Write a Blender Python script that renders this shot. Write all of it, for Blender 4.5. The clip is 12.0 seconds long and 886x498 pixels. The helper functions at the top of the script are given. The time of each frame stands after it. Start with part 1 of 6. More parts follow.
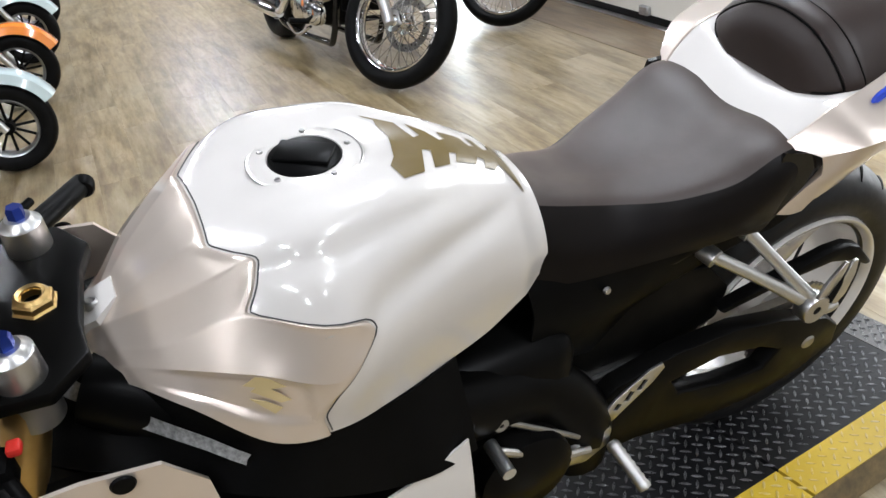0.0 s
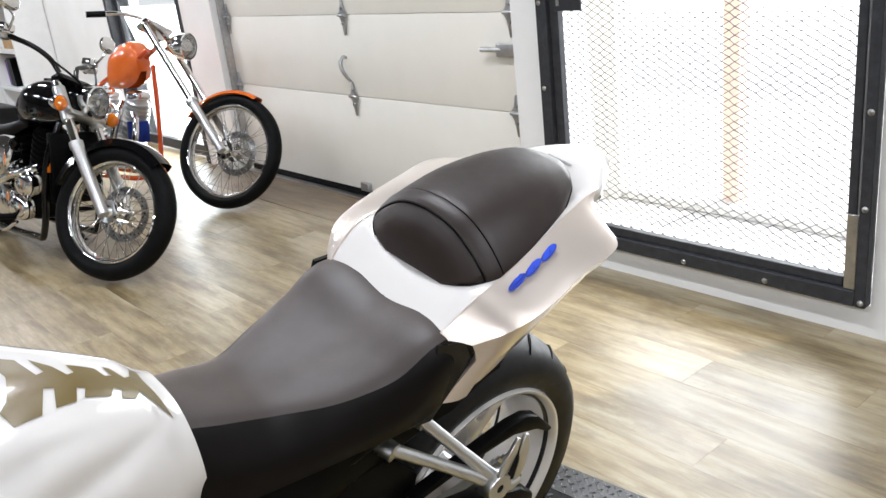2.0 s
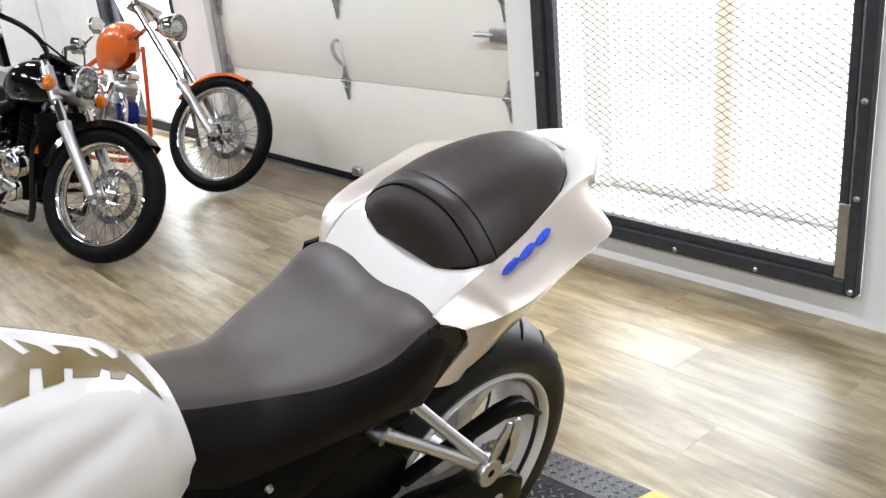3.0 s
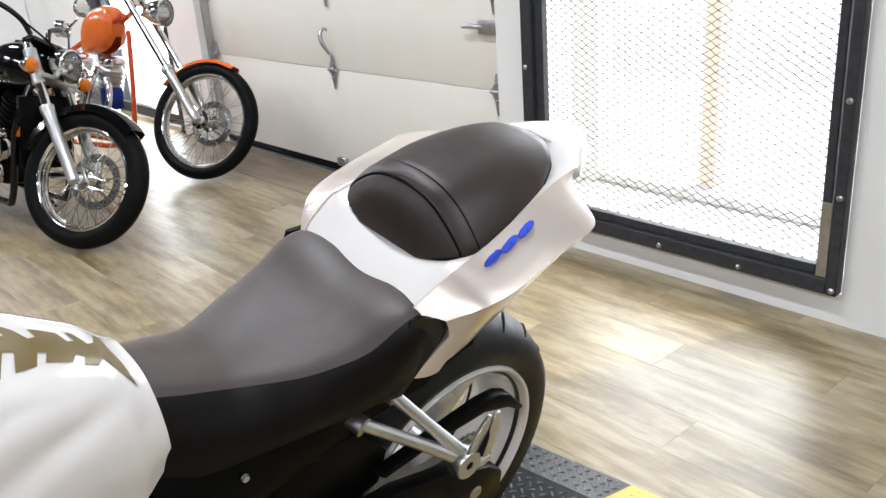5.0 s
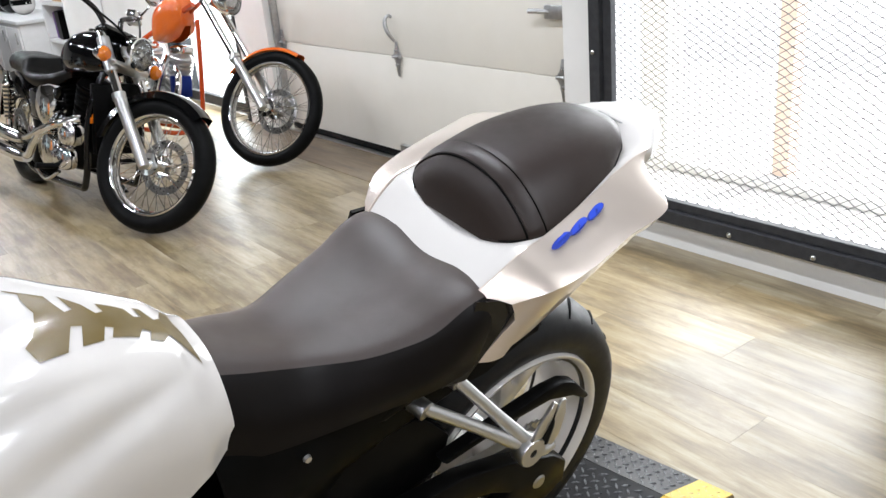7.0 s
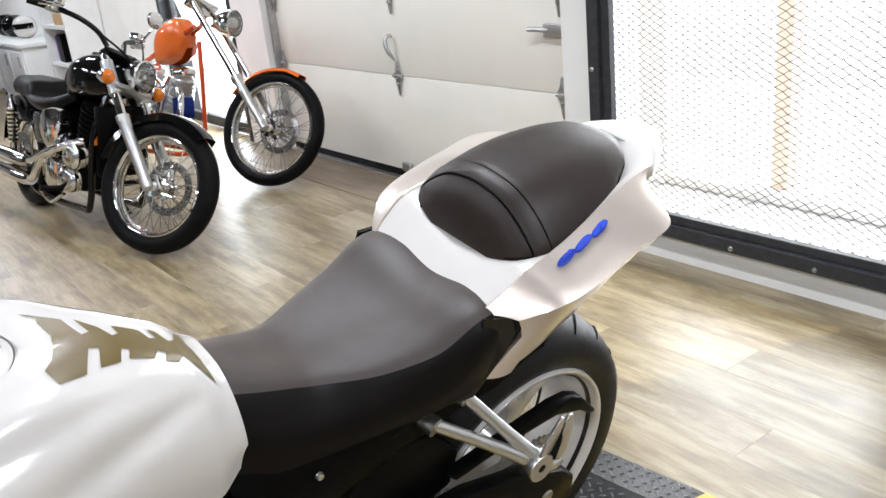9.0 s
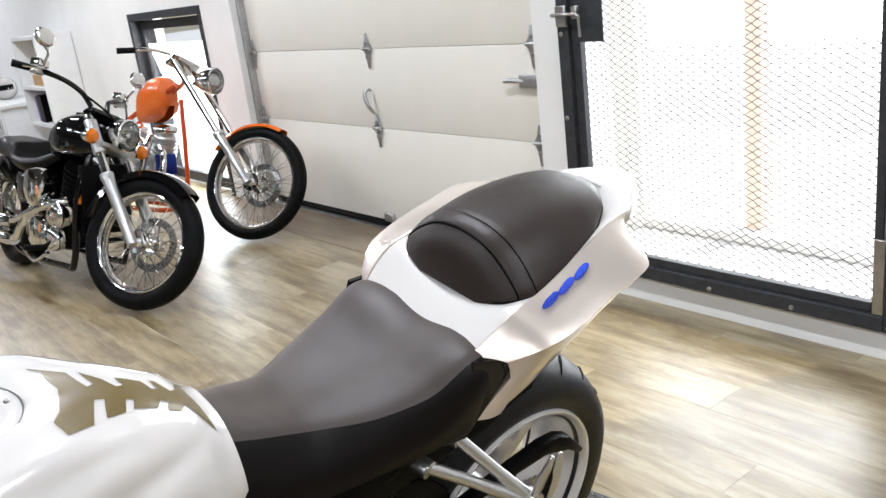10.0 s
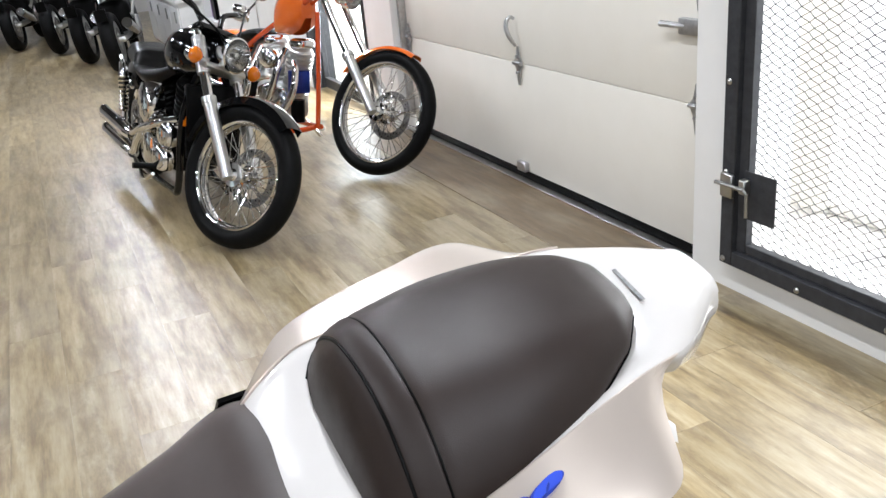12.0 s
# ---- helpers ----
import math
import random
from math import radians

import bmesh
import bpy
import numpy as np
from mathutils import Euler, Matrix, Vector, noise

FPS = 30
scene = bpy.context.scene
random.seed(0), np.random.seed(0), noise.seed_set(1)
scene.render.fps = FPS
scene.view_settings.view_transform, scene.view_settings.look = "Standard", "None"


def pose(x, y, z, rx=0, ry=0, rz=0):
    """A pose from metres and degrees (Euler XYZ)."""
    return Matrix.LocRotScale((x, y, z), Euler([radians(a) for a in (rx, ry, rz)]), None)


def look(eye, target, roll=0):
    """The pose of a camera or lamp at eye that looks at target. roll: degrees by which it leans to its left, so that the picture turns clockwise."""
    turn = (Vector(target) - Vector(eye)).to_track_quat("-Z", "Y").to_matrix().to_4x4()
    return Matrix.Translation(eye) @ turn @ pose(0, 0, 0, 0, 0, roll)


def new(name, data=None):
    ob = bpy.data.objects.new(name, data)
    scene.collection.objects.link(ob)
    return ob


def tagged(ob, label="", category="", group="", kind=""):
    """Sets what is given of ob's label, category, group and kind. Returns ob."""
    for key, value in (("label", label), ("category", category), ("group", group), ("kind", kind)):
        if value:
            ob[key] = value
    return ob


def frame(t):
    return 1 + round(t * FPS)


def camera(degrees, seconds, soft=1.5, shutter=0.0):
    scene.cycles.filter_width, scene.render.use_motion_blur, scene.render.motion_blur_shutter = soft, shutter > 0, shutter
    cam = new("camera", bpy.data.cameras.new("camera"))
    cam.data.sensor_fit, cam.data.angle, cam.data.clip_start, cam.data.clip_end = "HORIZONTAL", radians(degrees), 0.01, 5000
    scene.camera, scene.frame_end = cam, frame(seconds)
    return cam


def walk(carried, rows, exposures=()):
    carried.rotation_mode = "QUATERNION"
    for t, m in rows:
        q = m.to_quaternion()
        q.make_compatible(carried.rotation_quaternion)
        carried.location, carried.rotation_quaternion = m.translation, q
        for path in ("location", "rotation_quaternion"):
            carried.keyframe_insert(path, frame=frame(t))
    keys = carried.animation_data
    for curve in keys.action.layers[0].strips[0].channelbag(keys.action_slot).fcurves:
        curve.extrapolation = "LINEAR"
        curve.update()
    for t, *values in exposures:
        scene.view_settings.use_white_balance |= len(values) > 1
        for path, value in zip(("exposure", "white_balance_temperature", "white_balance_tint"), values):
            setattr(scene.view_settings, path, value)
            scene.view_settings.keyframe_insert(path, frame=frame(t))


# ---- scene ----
cam = camera(54.9, 12.0)
PATH = [
    (0, (4.062, -2.907, 1.366), (2.414, -2.305, 0.407), -8.6),
    (0.3, (4.064, -2.851, 1.356), (2.481, -2.069, 0.415), -8.8),
    (0.5, (4.063, -2.818, 1.350), (2.544, -1.894, 0.433), -7.7),
    (0.8, (4.067, -2.782, 1.357), (2.588, -1.769, 0.469), -7.9),
    (1, (4.076, -2.761, 1.364), (2.598, -1.697, 0.537), -8.5),
    (1.5, (4.101, -2.748, 1.394), (2.620, -1.600, 0.695), -7.3),
    (2, (4.111, -2.752, 1.399), (2.640, -1.580, 0.720), -6.6),
    (2.5, (4.104, -2.754, 1.395), (2.647, -1.576, 0.696), -6.1),
    (3, (4.100, -2.751, 1.390), (2.651, -1.570, 0.680), -5.8),
    (5, (4.098, -2.743, 1.384), (2.675, -1.542, 0.655), -4.4),
    (5.5, (4.102, -2.745, 1.380), (2.651, -1.576, 0.654), -4.6),
    (6, (4.094, -2.741, 1.375), (2.630, -1.589, 0.649), -4.8),
    (6.5, (4.074, -2.736, 1.360), (2.569, -1.650, 0.616), -5.1),
    (8.5, (4.090, -2.747, 1.372), (2.582, -1.645, 0.656), -6.0),
    (9, (4.086, -2.754, 1.373), (2.566, -1.659, 0.671), -6.1),
    (9.5, (4.097, -2.756, 1.382), (2.602, -1.612, 0.706), -6.5),
    (10, (4.119, -2.792, 1.388), (2.605, -1.631, 0.789), -7.1),
    (10.5, (4.146, -2.789, 1.401), (2.716, -1.572, 0.712), -7.2),
    (11, (4.140, -2.583, 1.399), (2.554, -1.580, 0.708), -5.2),
    (11.4, (4.053, -2.403, 1.402), (2.432, -1.515, 0.638), -0.7),
    (11.5, (4.015, -2.369, 1.404), (2.397, -1.487, 0.626), -0.7),
    (11.8, (3.853, -2.246, 1.386), (2.229, -1.389, 0.594), -3.0),
    (12, (3.772, -2.156, 1.410), (2.076, -1.416, 0.652), -5.6),
]
walk(cam, [(t, look(eye, target, roll)) for t, eye, target, roll in PATH])

# ---- light ----
world = bpy.data.worlds.new("daylight")
scene.world = world
world.use_nodes = True
wn = world.node_tree
sky = wn.nodes.new("ShaderNodeTexSky")
sky.sky_type, sky.sun_disc, sky.sun_elevation, sky.sun_rotation = "NISHITA", False, radians(48), radians(20)
wn.links.new(sky.outputs[0], wn.nodes["Background"].inputs[0])
wn.nodes["Background"].inputs[1].default_value = 0.15
sun_data = bpy.data.lights.new("sun", "SUN")
sun_data.energy, sun_data.angle, sun_data.color = 5.0, radians(0.6), (1.0, 0.97, 0.93)
sun = new("sun", sun_data)
sun.matrix_world = look((6, 14, 16), (2, 4, 0))


def area_lamp(name, place, target, sx, sy, power, color=(1, 1, 1)):
    data = bpy.data.lights.new(name, "AREA")
    data.shape, data.size, data.size_y, data.energy, data.color = "RECTANGLE", sx, sy, power, color
    ob = new(name, data)
    ob.matrix_world = look(place, target)
    return ob


# sky light entering through the gate opening and the side doorway
area_lamp("gate_skylight", (2.27, 0.12, 1.2), (2.27, -2.0, 0.6), 1.3, 2.0, 16, (0.76, 0.88, 1.0))
area_lamp("doorway_skylight", (-2.6, 0.1, 0.75), (-2.6, -2.0, 0.2), 1.3, 1.3, 45, (0.9, 0.96, 1.0))
LAMPS = [(x, y) for x in (-8.0, -3.8, -0.8, 2.2, 5.1, 8.0) for y in (-1.6, -4.4)] + [(5.1, -7.2)]
for lx, ly in LAMPS:
    area_lamp("tube_light", (lx, ly, 3.13), (lx, ly, 0), 1.2, 0.09, 76 if lx < -3 else 53, (0.875, 0.92, 1.01))


# ---- materials ----
def rgb(c):
    return (*c, 1.0)


class Mat:
    """A node material under construction."""

    def __init__(self, name, color, rough=0.5, metal=0.0, coat=0.0):
        self.m = bpy.data.materials.new(name)
        self.m.use_nodes = True
        self.t = self.m.node_tree
        self.b = self.t.nodes["Principled BSDF"]
        self.set("Base Color", rgb(color))
        self.set("Roughness", rough)
        self.set("Metallic", metal)
        self.set("Coat Weight", coat)
        self.set("Coat Roughness", 0.05)
        self.coord = None

    def set(self, key, value):
        self.b.inputs[key].default_value = value

    def node(self, kind, **sets):
        n = self.t.nodes.new(kind)
        for k, v in sets.items():
            n.inputs[k.replace("_", " ")].default_value = v
        return n

    def link(self, a, b):
        self.t.links.new(a, b)

    def chance(self, source):
        """A random number for each object, or for each island of a joined mesh."""
        if source == "island":
            return self.t.nodes.new("ShaderNodeNewGeometry").outputs["Random Per Island"]
        return self.t.nodes.new("ShaderNodeObjectInfo").outputs["Random"]

    def coords(self, stretch=(1, 1, 1), rand=False):
        c = self.t.nodes.new("ShaderNodeTexCoord")
        mp = self.t.nodes.new("ShaderNodeMapping")
        mp.inputs["Scale"].default_value = stretch
        self.link(c.outputs["Object"], mp.inputs["Vector"])
        if rand:
            mul = self.t.nodes.new("ShaderNodeVectorMath")
            mul.operation = "SCALE"
            mul.inputs[0].default_value = (37.0, 61.0, 17.0)
            self.link(self.chance(rand), mul.inputs["Scale"])
            self.link(mul.outputs[0], mp.inputs["Location"])
        return mp.outputs[0]

    def noise(self, scale, detail=4, rough=0.6, vec=None, stretch=(1, 1, 1)):
        n = self.node("ShaderNodeTexNoise", Scale=scale, Detail=detail, Roughness=rough)
        self.link(vec or self.coords(stretch), n.inputs["Vector"])
        return n.outputs["Fac"]

    def ramp(self, fac, stops):
        r = self.t.nodes.new("ShaderNodeValToRGB")
        e = r.color_ramp.elements
        while len(e) < len(stops):
            e.new(0.5)
        for el, (p, c) in zip(e, stops):
            el.position, el.color = p, rgb(c) if len(c) == 3 else c
        self.link(fac, r.inputs[0])
        return r.outputs[0]

    def to(self, out, key):
        self.link(out, self.b.inputs[key])
        return self

    def rough_noise(self, lo, hi, scale=30, vec=None):
        f = self.noise(scale, 5, 0.65, vec)
        r = self.node("ShaderNodeMapRange", To_Min=lo, To_Max=hi)
        r.inputs["From Min"].default_value, r.inputs["From Max"].default_value = 0.3, 0.7
        self.link(f, r.inputs["Value"])
        return self.to(r.outputs[0], "Roughness")

    def bump(self, fac, strength=0.2, dist=0.001):
        n = self.node("ShaderNodeBump", Strength=strength, Distance=dist)
        self.link(fac, n.inputs["Height"])
        return self.to(n.outputs[0], "Normal")

    def vary(self, a, b, scale=8, lo=0.3, hi=0.7, vec=None):
        return self.to(self.ramp(self.noise(scale, 6, 0.6, vec), [(lo, a), (hi, b)]), "Base Color")


def simple(name, c1, c2, rough, metal=0.0, coat=0.0, scale=12, bump=0.0, bscale=120, spread=0.06, spec=0.5, sheen=0.0):
    k = Mat(name, c1, rough, metal, coat)
    k.vary(c1, c2, scale)
    k.rough_noise(max(0.02, rough - spread), rough + spread, scale * 3)
    k.set("Specular IOR Level", spec)
    k.set("Sheen Weight", sheen)
    k.set("Sheen Roughness", 0.4)
    k.set("Sheen Tint", (1.0, 0.8, 0.68, 1.0))
    if bump:
        k.bump(k.noise(bscale, 3), bump, 0.0006)
    return k.m


M_white = simple("pearl_white_paint", (0.665, 0.635, 0.6), (0.695, 0.665, 0.63), 0.2, 0.0, 1.0, 5, spread=0.03)
M_silver = simple("champagne_silver_paint", (0.68, 0.59, 0.51), (0.72, 0.63, 0.55), 0.33, 0.6, 1.0, 6, spread=0.03)
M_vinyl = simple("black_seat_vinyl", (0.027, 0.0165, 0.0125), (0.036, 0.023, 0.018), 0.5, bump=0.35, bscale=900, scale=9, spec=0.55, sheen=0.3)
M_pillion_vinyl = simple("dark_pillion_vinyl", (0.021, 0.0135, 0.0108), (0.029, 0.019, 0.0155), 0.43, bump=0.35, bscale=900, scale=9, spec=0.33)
# Seat vinyl again, with the sides' shade put into a darker, duller colour.
M_vinyl_shade = simple("shaded_seat_vinyl", (0.0045, 0.0034, 0.003), (0.0065, 0.005, 0.0044), 0.42, bump=0.2, bscale=700, spec=0.12)
M_black = simple("black_plastic", (0.002, 0.002, 0.002), (0.004, 0.004, 0.004), 0.37, bump=0.15, bscale=500, spec=0.05)
M_gloss_black = simple("gloss_black_paint", (0.002, 0.002, 0.0025), (0.004, 0.004, 0.004), 0.1, 0, 0.28, spec=0.25)
M_frame = simple("satin_black_frame", (0.002, 0.002, 0.002), (0.004, 0.0038, 0.0035), 0.35, 0.0, scale=10, spec=0.07)
M_rubber = simple("tyre_rubber", (0.003, 0.003, 0.003), (0.006, 0.006, 0.006), 0.48, bump=0.2, bscale=300, spec=0.08)
M_sport_tyre = simple("sport_tyre_rubber", (0.007, 0.0072, 0.008), (0.012, 0.0123, 0.013), 0.46, bump=0.2, bscale=300, spec=0.25)
M_alu = simple("cast_aluminium", (0.55, 0.55, 0.54), (0.66, 0.66, 0.65), 0.34, 1.0, bump=0.1, bscale=400)
M_chrome = simple("chrome", (0.75, 0.75, 0.76), (0.8, 0.8, 0.8), 0.07, 1.0, spread=0.03)
M_disc = simple("brake_disc_steel", (0.2, 0.2, 0.2), (0.32, 0.31, 0.3), 0.3, 1.0, scale=40)
M_leather = simple("black_saddle_leather", (0.003, 0.003, 0.003), (0.006, 0.0055, 0.005), 0.35, bump=0.2, bscale=500, spec=0.16)
M_steel = simple("dull_steel", (0.35, 0.35, 0.34), (0.48, 0.47, 0.45), 0.38, 1.0, scale=25)
M_gold = simple("gold_anodised", (0.62, 0.42, 0.16), (0.7, 0.5, 0.22), 0.36, 1.0, scale=30)
M_bronze = simple("bronze_decal", (0.115, 0.078, 0.016), (0.135, 0.092, 0.021), 0.36, 0.0, 0.15)
M_badge = simple("pale_gold_badge", (0.66, 0.55, 0.3), (0.72, 0.6, 0.35), 0.35, 0.5)
M_sticker = simple("worn_grey_sticker", (0.1, 0.1, 0.1), (0.32, 0.32, 0.31), 0.45, scale=160)
M_blue = simple("blue_decal", (0.02, 0.06, 0.55), (0.025, 0.08, 0.62), 0.35, 0, 0.5)
M_dark_blue = simple("dark_blue_decal", (0.012, 0.04, 0.34), (0.015, 0.05, 0.4), 0.35, 0, 0.5)
M_blue_metal = simple("blue_anodised", (0.012, 0.03, 0.22), (0.02, 0.05, 0.3), 0.36, 0.8)
M_red = simple("red_plastic", (0.5, 0.02, 0.015), (0.6, 0.03, 0.02), 0.35)
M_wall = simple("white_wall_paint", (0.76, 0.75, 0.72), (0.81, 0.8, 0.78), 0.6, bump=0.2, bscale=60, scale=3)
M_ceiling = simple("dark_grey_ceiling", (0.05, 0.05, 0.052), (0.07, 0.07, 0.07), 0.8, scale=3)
# For the unseen east and south walls: grey to cut bounce and reflections.
M_far_wall = simple("unseen_wall_grey", (0.3, 0.29, 0.28), (0.36, 0.35, 0.33), 0.6, bump=0.2, bscale=60, scale=3)
M_door = simple("cream_door_steel", (0.79, 0.755, 0.675), (0.82, 0.785, 0.71), 0.42, bump=0.25, bscale=90, scale=4)
M_grey_line = simple("joint_shadow_rubber", (0.05, 0.05, 0.05), (0.07, 0.07, 0.07), 0.8)
M_gate = simple("charcoal_gate_steel", (0.028, 0.029, 0.032), (0.045, 0.046, 0.05), 0.45, 0.0, scale=30, bump=0.2, bscale=150, spec=0.2)
M_mesh = simple("mesh_steel", (0.06, 0.06, 0.062), (0.1, 0.1, 0.1), 0.5, 0.3, scale=20)
M_galv = simple("galvanised_steel", (0.4, 0.4, 0.4), (0.55, 0.55, 0.55), 0.4, 0.9, scale=40)
M_plate = simple("black_tread_plate", (0.005, 0.005, 0.0055), (0.013, 0.013, 0.014), 0.36, 0.0, scale=18, spec=0.25)
M_tread = simple("worn_tread_steel", (0.06, 0.06, 0.065), (0.3, 0.3, 0.31), 0.3, 0.8, scale=60)
M_tread_yellow = simple("worn_yellow_tread", (0.66, 0.44, 0.05), (0.7, 0.58, 0.3), 0.35, scale=60)
M_yellow = simple("worn_yellow_paint", (0.7, 0.49, 0.04), (0.6, 0.4, 0.03), 0.42, scale=14)
M_plate_bare = simple("bare_tread_plate", (0.13, 0.1, 0.06), (0.27, 0.2, 0.1), 0.4, 0.3, scale=40)
M_orange = simple("orange_paint", (0.72, 0.13, 0.015), (0.78, 0.16, 0.02), 0.2, 0, 1.0)
M_orange_frame = simple("orange_red_frame_paint", (0.55, 0.06, 0.012), (0.62, 0.08, 0.015), 0.19, 0, 1.0)
M_aqua = simple("pale_aqua_paint", (0.5, 0.6, 0.6), (0.55, 0.64, 0.64), 0.19, 0, 1.0)
M_scoot_orange = simple("scooter_orange_paint", (0.8, 0.24, 0.04), (0.85, 0.28, 0.05), 0.19, 0, 1.0)
M_asphalt = simple("pale_concrete", (0.56, 0.555, 0.54), (0.66, 0.655, 0.64), 0.85, scale=6, bump=0.3)
M_cabinet = simple("white_laminate", (0.74, 0.74, 0.73), (0.79, 0.79, 0.78), 0.4)
M_post = simple("cedar_post", (0.68, 0.5, 0.4), (0.74, 0.58, 0.48), 0.6, scale=20)

glow = Mat("hazy_daylight", (0.9, 0.9, 0.9), 0.9)
glow.set("Emission Color", (0.98, 0.99, 1.0, 1))
glow.set("Emission Strength", 8.5)
M_glow = glow.m
amber = Mat("amber_lens", (0.9, 0.22, 0.01), 0.12, 0, 0.6)
amber.set("Transmission Weight", 0.35)
M_amber = amber.m
lamp_glass = Mat("fluted_lamp_glass", (0.9, 0.92, 0.92), 0.06)
lamp_glass.set("Transmission Weight", 0.95)
lamp_glass.bump(lamp_glass.noise(90, 2, 0.5, None, (1, 6, 1)), 0.5, 0.002)
M_lamp_glass = lamp_glass.m
glass = Mat("clear_glass", (0.95, 0.97, 0.97), 0.02)
glass.set("Transmission Weight", 1.0)
M_glass = glass.m
tube = Mat("lit_tube", (0.9, 0.9, 0.9), 0.4)
tube.set("Emission Color", (0.97, 0.985, 1.0, 1))
tube.set("Emission Strength", 6.0)
M_tube = tube.m
M_tube.cycles.emission_sampling = "NONE"


def plank_material(name, stops, rough, rand):
    k = Mat(name, (0.4, 0.3, 0.2), rough)
    vec = k.coords((1.0, 7.5, 1.0), rand)
    grain = k.noise(2.4, 10, 0.68, vec)
    col = k.ramp(grain, stops)
    blotch = k.noise(2.3, 4, 0.6, k.coords((0.6, 1.6, 1), rand))
    grey = k.t.nodes.new("ShaderNodeMix")
    grey.data_type = "RGBA"
    k.link(k.ramp(blotch, [(0.48, (0, 0, 0)), (0.7, (0.5, 0.5, 0.5))]), grey.inputs[0])
    k.link(col, grey.inputs[6])
    grey.inputs[7].default_value = rgb((0.4, 0.35, 0.26))
    hsv = k.t.nodes.new("ShaderNodeHueSaturation")
    hsv.inputs["Saturation"].default_value = 1.05
    mr = k.node("ShaderNodeMapRange", To_Min=0.87, To_Max=1.1)
    k.link(k.chance(rand), mr.inputs["Value"])
    k.link(mr.outputs[0], hsv.inputs["Value"])
    stain = k.noise(2.6, 8, 0.72, k.coords((1.0, 2.6, 1), rand))
    dark = k.t.nodes.new("ShaderNodeMix")
    dark.data_type = "RGBA"
    k.link(k.ramp(stain, [(0.5, (0, 0, 0)), (0.66, (0.75, 0.75, 0.75))]), dark.inputs[0])
    k.link(grey.outputs[2], dark.inputs[6])
    dark.inputs[7].default_value = rgb((0.13, 0.086, 0.04))
    k.link(dark.outputs[2], hsv.inputs["Color"])
    k.to(hsv.outputs[0], "Base Color")
    k.rough_noise(rough - 0.07, rough + 0.1, 6, vec)
    k.bump(grain, 0.12, 0.0008)
    k.set("Coat Weight", 0.75)
    k.set("Coat Roughness", 0.34)
    return k.m


PLANK_STOPS = [(0.3, (0.085, 0.055, 0.024)), (0.41, (0.19, 0.138, 0.066)), (0.51, (0.3, 0.232, 0.125)), (0.61, (0.375, 0.31, 0.195)), (0.74, (0.48, 0.42, 0.32))]
M_plank = plank_material("vinyl_plank_floor", PLANK_STOPS, 0.36, "object")
M_plank_far = plank_material("vinyl_plank_floor_far", PLANK_STOPS, 0.36, "island")
M_sill = plank_material("worn_brown_floor_strip", [(0.3, (0.07, 0.045, 0.024)), (0.5, (0.15, 0.1, 0.053)), (0.7, (0.22, 0.155, 0.09))], 0.5, "object")


# ---- mesh tools ----
def finish(bm, angle=38):
    bmesh.ops.recalc_face_normals(bm, faces=bm.faces)
    lim = radians(angle)
    for f in bm.faces:
        f.smooth = True
    for e in bm.edges:
        if len(e.link_faces) == 2 and e.calc_face_angle(0) > lim:
            e.smooth = False
    return bm


def mesh_of(name, bm, material, angle=38):
    finish(bm, angle)
    me = bpy.data.meshes.new(name)
    bm.to_mesh(me)
    bm.free()
    me.materials.append(material)
    return me


def part(name, bm, material, parent, label="", angle=38):
    ob = new(name, mesh_of(name, bm, material, angle))
    ob.parent = parent
    return tagged(ob, label)


def thing(name, m=Matrix(), label="", category="", group="", kind=""):
    ob = new(name)
    ob.empty_display_size = 0.1
    ob.matrix_world = m
    return tagged(ob, label, category, group, kind)


def solid(name, bm, material, label="", category="", group="", kind="", angle=38):
    return tagged(new(name, mesh_of(name, bm, material, angle)), label, category, group, kind)


def box(x0, x1, y0, y1, z0, z1, bevel=0.0, seg=1, bm=None, m=None):
    own = bmesh.new()
    bmesh.ops.create_cube(own, size=1)
    bmesh.ops.transform(own, matrix=Matrix.Translation(((x0 + x1) / 2, (y0 + y1) / 2, (z0 + z1) / 2)) @ Matrix.Diagonal((x1 - x0, y1 - y0, z1 - z0, 1)), verts=own.verts)
    if bevel:
        bmesh.ops.bevel(own, geom=list(own.edges), offset=bevel, segments=seg, affect="EDGES", profile=0.5)
    if m is not None:
        bmesh.ops.transform(own, matrix=m, verts=own.verts)
    return merge(bm, own)


def merge(bm, own):
    if bm is None:
        return own
    me = bpy.data.meshes.new("tmp")
    own.to_mesh(me)
    own.free()
    bm.from_mesh(me)
    bpy.data.meshes.remove(me)
    return bm


def spline(pts, n):
    """Points along a Catmull-Rom curve through pts."""
    pts = np.array(pts, float)
    p = np.vstack([2 * pts[0] - pts[1], pts, 2 * pts[-1] - pts[-2]])
    out = []
    for s in np.linspace(0, len(pts) - 1, n):
        i = min(int(s), len(pts) - 2)
        t = s - i
        a, b, c, d = p[i : i + 4]
        out.append(0.5 * (2 * b + (c - a) * t + (2 * a - 5 * b + 4 * c - d) * t * t + (3 * b - a - 3 * c + d) * t**3))
    return np.array(out)


